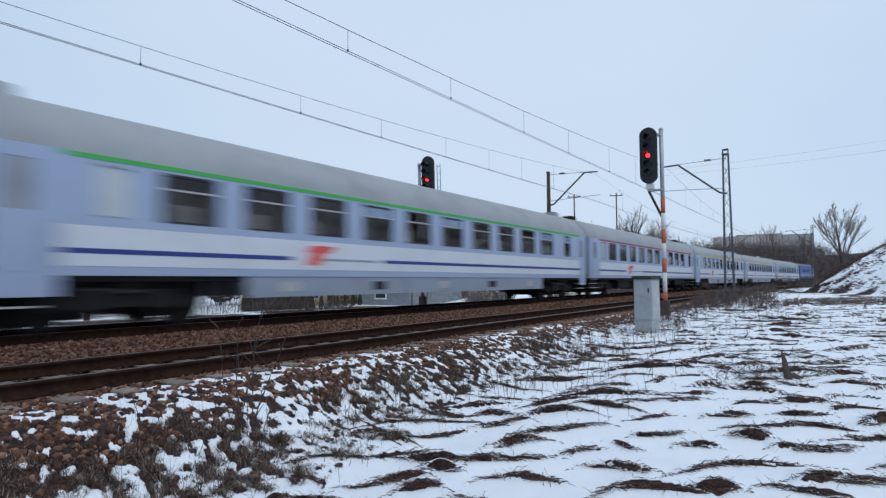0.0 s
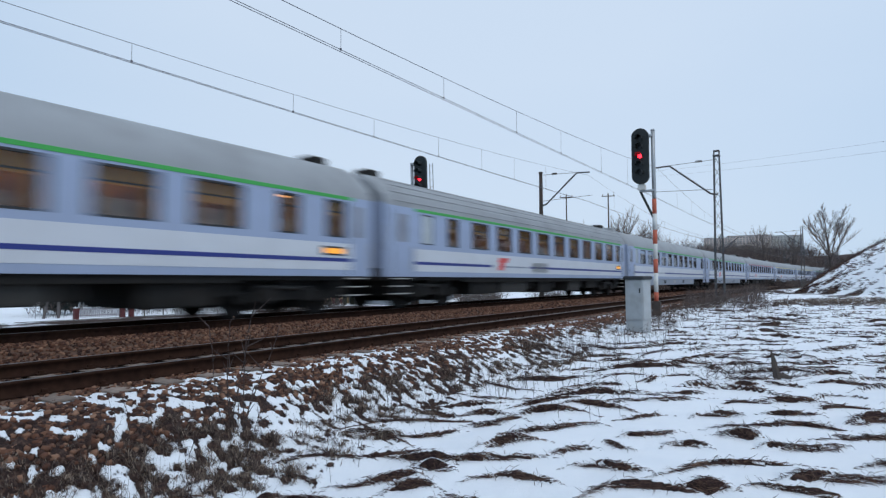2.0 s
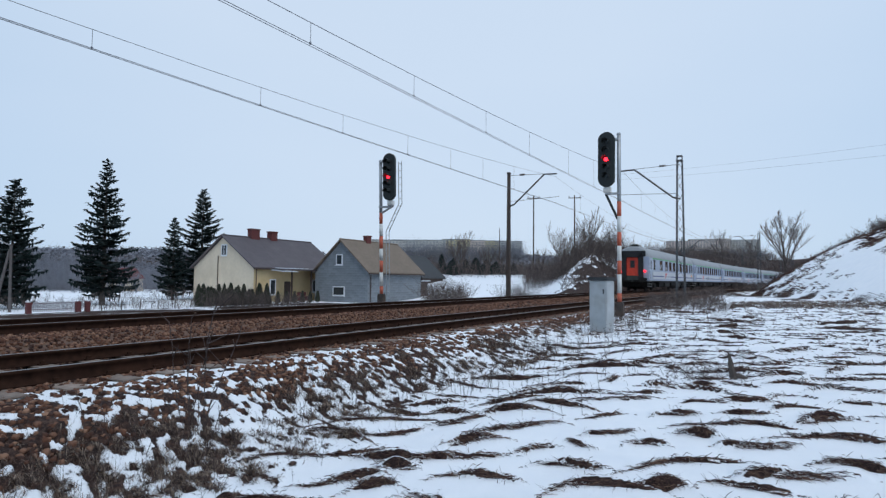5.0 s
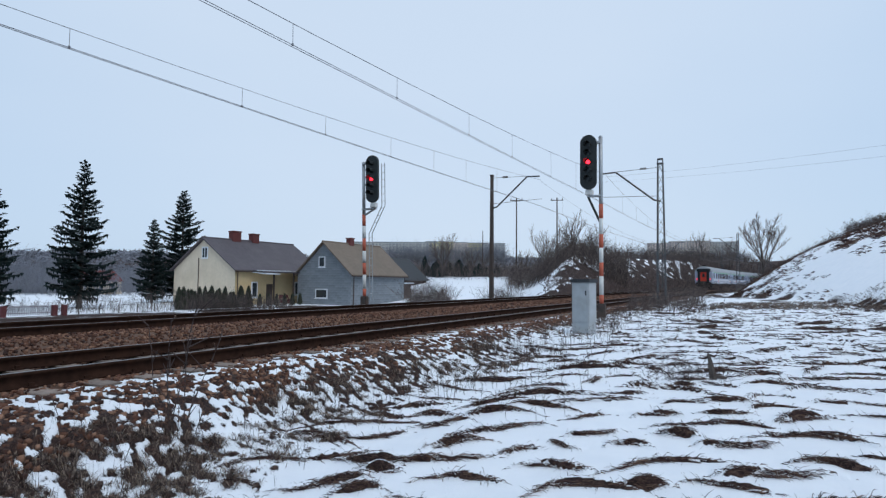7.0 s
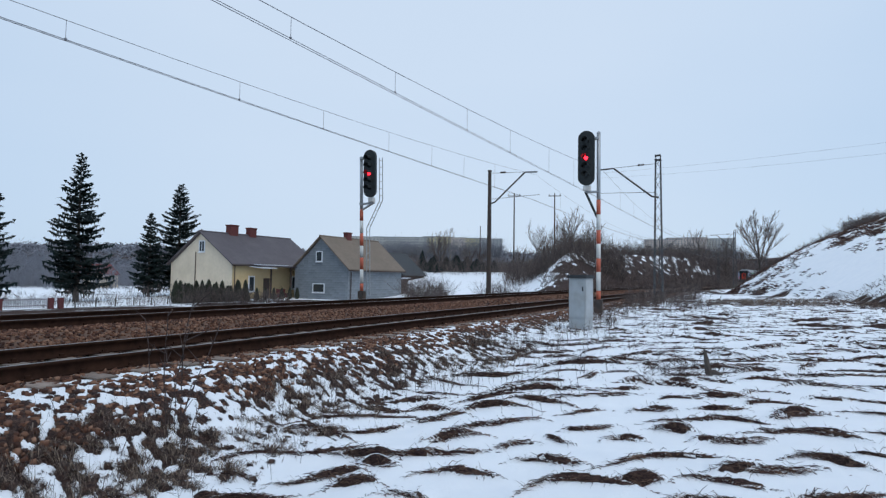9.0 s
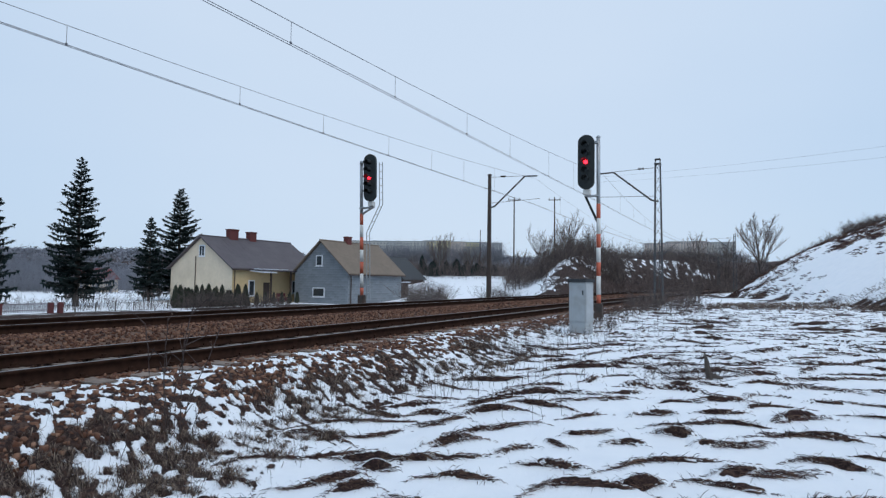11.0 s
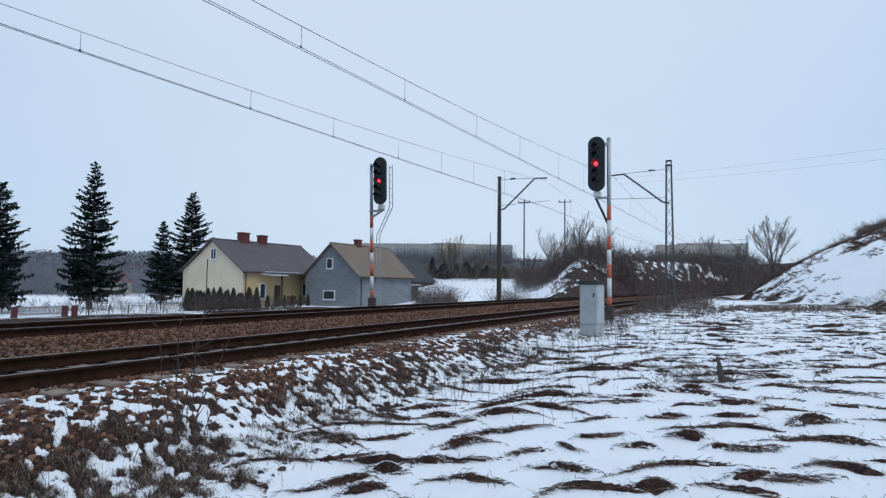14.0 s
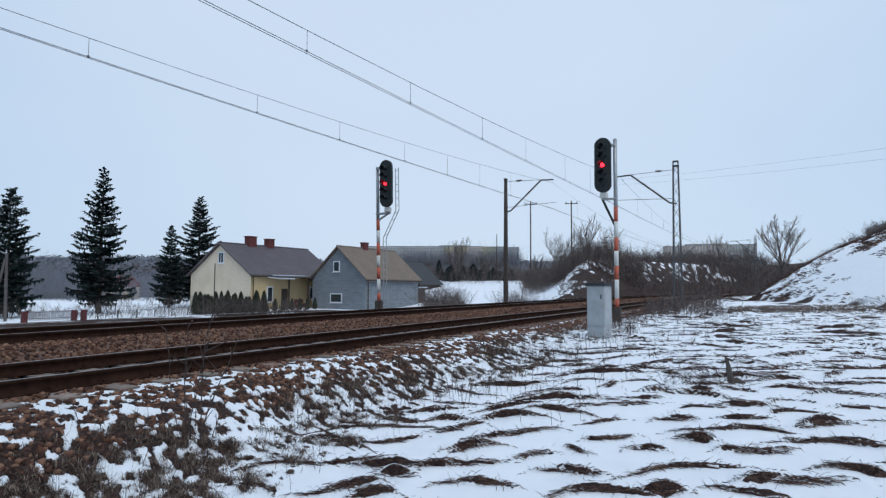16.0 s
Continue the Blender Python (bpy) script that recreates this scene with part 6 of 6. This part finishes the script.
def verge_grass():
    """Dead grass blades and weed stalks growing where the verge is bare."""
    rng = np.random.default_rng(60)

    def blades(n, xr, yr, want, h0, h1, lean, width, material, name, label, clump=1):
        x, y = rng.uniform(*xr, n), rng.uniform(*yr, n)
        rel, snow = cover(x, y)
        k = rng.random(n) < want(x, y, snow)
        x, y, rel = x[k], y[k], rel[k]
        x, y, rel = (np.repeat(q, clump) for q in (x, y, rel))
        m = len(x)
        ox, oy = rng.normal(0, 0.05, m), rng.normal(0, 0.05, m)
        x, y = x + ox, y + oy
        z = terrain(x, y) + rel - 0.01
        h = rng.uniform(h0, h1, m)
        a = rng.uniform(0, 6.283, m)
        l1 = rng.uniform(0.2, 1.0, m) * lean * h
        d = np.stack([np.cos(a), np.sin(a), np.zeros(m)], -1)
        side = np.stack([-np.sin(a), np.cos(a), np.zeros(m)], -1) * (width * rng.uniform(0.5, 1.2, m))[:, None]
        b = np.stack([x, y, z], -1)
        mid = b + d * (0.35 * l1)[:, None] + np.stack([0 * h, 0 * h, 0.62 * h], -1)
        tip = b + d * l1[:, None] + np.stack([0 * h, 0 * h, h * (1 - 0.35 * (l1 / h) ** 2)], -1)
        v = np.stack([b - side, b + side, mid + side * 0.7, mid - side * 0.7, tip, tip + side * 0.1], 1).reshape(-1, 3)
        f = np.array([(0, 1, 2, 3), (3, 2, 5, 4)])
        faces = (f[None] + 6 * np.arange(m)[:, None, None]).reshape(-1, 4)
        tagged(mesh_np(name, v, faces, material), label, "grass", kind="stuff")

    bare = lambda x, y, s: np.clip((0.34 - s) * 6, 0, 1) * (lateral(x, y) < 5.7)
    blades(40000, (1.8, 10), (-3, 5.6), bare, 0.02, 0.07, 2.2, 0.0025, M_DRYGRASS, "dry_grass", "matted dry brown grass poking through snow", 2)
    blades(30000, (10, 34), (-8, 5.6), bare, 0.03, 0.10, 2.0, 0.006, M_DRYGRASS, "dry_grass_far", "dry brown grass tufts in patchy snow", 2)
    weedy = lambda x, y, s: sstep(3.3, 4.1, y + 0.9 * (fnoise(x * 0.7, y * 0.7, 2) - 0.5)) * (lateral(x, y) < 5.8) * sstep(0.42, 0.56, fnoise(x * 1.1 + 4, y * 1.1, 2))
    blades(700, (1.0, 12), (2.8, 5.8), weedy, 0.10, 0.32, 0.7, 0.0017, M_WEED, "dead_weeds", "thin dark dead weed stems on the verge", 3)
    blades(1600, (11, 34), (2.2, 5.6), weedy, 0.12, 0.40, 0.7, 0.0032, M_WEED, "dead_weeds_far", "dark dead weeds beside the ballast", 5)


verge_grass()


def thatch():
    """Matted blades combed along and over the lip of every tussock."""
    rng = np.random.default_rng(61)
    B, D, L2, W, H, DR = [], [], [], [], [], []
    for tx, ty, L, turn, hgt, dep in ALL_TUSSOCKS:
        r = math.hypot(tx, ty)
        if tx < 1.5 or r > 34:
            continue
        k = int((330 if r < 8 else 130 if r < 14 else 34 if r < 22 else 13) * min(L, 1.8) * min(1.0, 0.25 + dep * (22 if r < 14 else 14)) + 4)
        az = math.atan2(ty, tx) * 0.55 + radians(12) + turn
        a = np.array([-math.sin(az), math.cos(az)])
        w = np.array([a[1], -a[0]])
        lean = math.sin(tx * 37 + ty * 11)
        u = np.clip(rng.normal(0.15 * lean, 0.40, k), -1.05, 1.05)
        along = u * L / 2
        away = 0.13 * min(L, 0.9) * np.sin(along * 4.4 / L + tx * 9) - 0.10 * lean * along - 0.20 * min(L, 1.2) * u ** 2
        taper = np.clip(1.1 - u ** 2, 0.03, 1) ** 1.3
        away = away + rng.uniform(-1.55, -0.05, k) * (dep * 0.9 + 0.0006 * r) * taper
        B.append(np.array([tx, ty]) + along[:, None] * a + away[:, None] * w)
        flow = np.where(rng.random(k) < 0.5 + 0.35 * np.sign(u) * np.minimum(1, np.abs(u) * 2), 1.0, -1.0)
        d = flow[:, None] * a * rng.uniform(0.5, 1.2, (k, 1)) - w * rng.uniform(-0.15, 0.75, (k, 1)) + rng.normal(0, 0.16, (k, 2))
        D.append(d / np.linalg.norm(d, axis=1)[:, None])
        ln = rng.uniform(0.03, 0.085, k) * (1 + 0.035 * r) * (0.5 + 0.5 * taper) * min(1.3, 0.6 + L * 0.6)
        L2.append(ln)
        W.append((0.0012 + 0.00030 * r) * rng.uniform(0.6, 1.4, k))
        stray = rng.random(k) < 0.05
        H.append(np.where(stray, rng.uniform(0.02, 0.06, k), rng.uniform(0.003, 0.016, k)) * (0.5 + 0.5 * taper))
        DR.append(np.where(stray, rng.uniform(-0.04, 0.03, k), rng.uniform(0.0, 0.045, k)))
    B, D = np.concatenate(B), np.concatenate(D)
    L2, W, H, DR = (np.concatenate(q) for q in (L2, W, H, DR))
    rel, _ = cover(B[:, 0], B[:, 1])
    base = np.column_stack([B, terrain(B[:, 0], B[:, 1]) + rel + 0.003])
    tilt = rng.uniform(0.5, 1.4, len(B))
    side = np.column_stack([-D[:, 1] * np.cos(tilt), D[:, 0] * np.cos(tilt), np.sin(tilt)]) * W[:, None]
    ribbons("matted_grass", "matted brown dead grass hanging over snowy tussock lips", base, np.column_stack([D, 0 * L2]), side, L2, H, DR, M_THATCH)


thatch()


def tufts():
    """Bushy tufts of dead grass in the weedy strip beside the ballast."""
    rng = np.random.default_rng(62)
    for n, xr, blades_each, grow, name in ((6500, (1.6, 12), 30, 0.85, "grass_tuft"), (3600, (12, 32), 12, 1.2, "grass_tuft_far")):
        x, y = rng.uniform(*xr, n), rng.uniform(2.7, 5.9, n)
        _, snow = cover(x, y)
        rough = fnoise(x * 0.9 + 8, y * 0.9 + 2, 2)
        n_ = lateral(x, y)
        want = sstep(3.7, 4.3, n_ + 1.2 * (rough - 0.5)) * sstep(5.9, 5.0, n_ + 0.8 * (rough - 0.5)) * np.clip(1.2 - 1.5 * snow, 0.02, 1) * sstep(0.34, 0.6, rough)
        keep = rng.random(n) < want
        x, y = x[keep], y[keep]
        size = rng.uniform(0.5, 1.3, len(x)) * grow
        x, y, size = (np.repeat(q, blades_each) for q in (x, y, size))
        m = len(x)
        a = rng.uniform(0, 6.283, m)
        rr = np.abs(rng.normal(0, 0.035, m)) * size
        d = np.column_stack([np.cos(a), np.sin(a), 0 * a])
        bx, by = x + rr * np.cos(a), y + rr * np.sin(a)
        rel, _ = cover(bx, by)
        base = np.column_stack([bx, by, terrain(bx, by) + rel - 0.008])
        ln = rng.uniform(0.04, 0.12, m) * size
        h = rng.uniform(0.02, 0.07, m) * size
        w = rng.uniform(0.0012, 0.0024, m) * (1 + 0.09 * np.hypot(x, y))
        side = np.column_stack([-np.sin(a), np.cos(a), 0.3 + 0 * a]) * w[:, None]
        ribbons(name, "bushy brown tufts of dead grass in thin snow", base, d, side, ln, h, rng.uniform(0.0, 0.09, m) * size, M_TUFT)


tufts()


def weed_stems():
    """Thin branched dead stems standing in the weedy strip."""
    rng = np.random.default_rng(63)
    P, Q, R = [], [], []
    for x0, x1, y0, y1, n, h0, h1 in ((2.5, 9, 3.6, 5.6, 230, 0.12, 0.42), (6, 16, 1.9, 5.2, 190, 0.15, 0.5), (14, 34, 1.5, 5.4, 260, 0.2, 0.7)):
        x, y = rng.uniform(x0, x1, n), rng.uniform(y0, y1, n)
        k = fnoise(x * 0.8 + 5, y * 0.8, 2) > 0.46
        x, y = x[k], y[k]
        n = len(x)
        h = rng.uniform(h0, h1, n)
        b = np.column_stack([x, y, terrain(x, y) - 0.02])
        t = b + np.column_stack([rng.normal(0, 0.16, n) * h, rng.normal(0, 0.16, n) * h, h])
        r = 0.0011 + 0.00019 * np.hypot(x, y)
        P.append(b), Q.append(t), R.append(r)
        for _ in range(5):
            f = rng.uniform(0.35, 0.95, (n, 1))
            c = b + (t - b) * f
            P.append(c), R.append(r * 0.7)
            Q.append(c + np.column_stack([rng.normal(0, 0.14, n) * h, rng.normal(0, 0.14, n) * h, rng.uniform(0.02, 0.22, n) * h]))
    r = np.concatenate(R)
    tagged(sticks("weed_stems", np.concatenate(P), np.concatenate(Q), r, r * 0.6, M_WEED), "thin branched dead weed stems in patchy snow", "weeds", kind="stuff")


weed_stems()


def stalk(x, y, h, seed, label):
    """A tall dead weed stalk with side twigs and seed heads."""
    rng = random.Random(seed)
    z = gz(x, y)
    g = empty("dead_weed_stalk", pose(x, y, z), label, "plant", "tall dead weeds")
    P, Q = [], []
    for s in range(3 if h > 0.7 else 2):
        p = Vector((rng.uniform(-0.1, 0.1), rng.uniform(-0.1, 0.1), -0.05))
        d = Vector((rng.uniform(-0.2, 0.2), rng.uniform(-0.2, 0.2), 1))
        hh = h * rng.uniform(0.55, 1.0)
        for i in range(8):
            d = d + Vector((rng.uniform(-0.1, 0.1), rng.uniform(-0.1, 0.1), -0.04))
            q = p + d * hh / 8
            P.append(p[:]), Q.append(q[:])
            if i > 2 and rng.random() < 0.7:
                e = q + Vector((rng.uniform(-1, 1), rng.uniform(-1, 1), rng.uniform(0.2, 1.2))) * 0.11 * h
                P.append(q[:]), Q.append(e[:])
            p = q
    tagged(sticks("stem", P, Q, 0.0034 + 0.003 * h, 0.0024, M_WEED, g), kind="stuff")
    if h > 0.7:
        bm = bmesh.new()
        for _ in range(10):
            q = Vector(rng.choice(Q[-20:]))
            bmesh.ops.create_icosphere(bm, subdivisions=1, radius=0.012, matrix=Matrix.Translation(q))
        tagged(part("seed_head", bm, M_DRYGRASS, g), kind="stuff")


for i, (az, dist, h) in enumerate(((52.3, 6.5, 1.7), (52.9, 6.6, 1.45), (51.0, 6.4, 0.9), (15.5, 10.2, 0.4), (14.6, 9.4, 0.4), (16.8, 11, 0.45), (12, 9.8, 0.35), (22, 9.0, 0.35), (26, 9.2, 0.5), (33, 8.2, 0.5), (38, 7.6, 0.45), (43, 7.0, 0.5), (60, 6.4, 0.5), (4.6, 9.9, 0.3), (3.0, 9.7, 0.3), (48, 6.2, 0.5), (57, 6.0, 0.45), (20, 13.5, 0.7), (18.5, 14.5, 0.6), (7.5, 27, 1.0), (6.0, 30, 1.1), (9.3, 26, 0.8))):
    stalk(*polar(az, dist), h, 70 + i, "tall dead brown weed stalk with seed heads")


def stump(x, y):
    z = gz(x, y)
    g = empty("broken_stump", pose(x, y, z), "short dark broken stump in snowy grass", "stump")
    bm = tubed((0, 0, -0.1), (-0.02, 0.05, 0.24), 0.06, 0.035, 7)
    tube(bm, (-0.02, 0.05, 0.24), (-0.04, 0.08, 0.38), 0.035, 0.008, 6)
    tube(bm, (0, 0, 0.05), (0.05, -0.16, 0.02), 0.045, 0.02, 6)
    part("stem", bm, M_BARK, g)


stump(9.6, 0.62)


def utility_pole(az, dist, h, arms, label):
    x, y = polar(az, dist)
    z = gz(x, y)
    g = empty("utility_pole", pose(x, y, z, 0, 0, az - 90), label, "pole", "utility poles")
    part("post", tubed((0, 0, -0.5), (0, 0, h), 0.12, 0.09, 8), M_MAST, g)
    for k in range(arms):
        part("crossarm", boxed(-1.0, 1.0, -0.06, 0.06, h - 0.5 - 0.7 * k, h - 0.38 - 0.7 * k), M_MAST, g)
        for xx in (-0.85, 0.85):
            part("insulator", tubed((xx, 0, h - 0.38 - 0.7 * k), (xx, 0, h - 0.1 - 0.7 * k), 0.07, seg=8), M_STEEL_GREY, g)


utility_pole(21.15, 92, 13.2, 1, "slim dark utility pole behind the bank")
utility_pole(17.3, 96, 11.0, 1, "tall dark utility pole behind the bank")
utility_pole(24.4, 150, 12.2, 0, "slim lamp pole far off")


def propped_pole():
    x, y = polar(66.1, 50)
    g = empty("propped_pole", pose(x, y, gz(x, y), 0, 0, 66.1 - 90), "weathered grey wooden pole with a leaning prop and lamp", "pole")
    part("post", tubed((0.1, 0, -0.4), (0, 0, 4.7), 0.10, 0.08, 8), M_POLEWOOD, g)
    part("prop", tubed((-0.85, 0, -0.4), (-0.06, 0, 4.3), 0.10, 0.08, 8), M_POLEWOOD, g)
    lamp = part("lamp_arm", tubed((0, 0, 4.6), (-0.55, -0.2, 4.85), 0.025, seg=6), M_STEEL_GREY, g)
    part("lamp_hood", boxed(-0.95, -0.5, -0.32, -0.12, 4.8, 4.9, bevel=0.03), M_WHITE, lamp, "pale lamp hood")


propped_pole()


def far_wires():
    g = tagged(new("power_line"), "thin grey power lines crossing the sky", "overhead wire")
    for dz in (0, 1.2):
        a, b = Vector((*polar(14, 150), 26.0 + dz)), Vector((*polar(-16, 100), 18.9 + 1.4 * dz))
        pts = [a.lerp(b, i / 14) - Vector((0, 0, 0.6 * (1 - (2 * i / 14 - 1) ** 2))) for i in range(15)]
        bm = bmesh.new()
        rings = [[bm.verts.new((q[0] + 0.014 * math.cos(a2), q[1], q[2] + 0.014 * math.sin(a2))) for a2 in (0, 2.1, 4.2)] for q in pts]
        for r0, r1 in zip(rings[:-1], rings[1:]):
            for i in range(3):
                bm.faces.new((r0[i], r0[(i + 1) % 3], r1[(i + 1) % 3], r1[i]))
        part("wire", bm, M_WIRE, g)


far_wires()
motions()
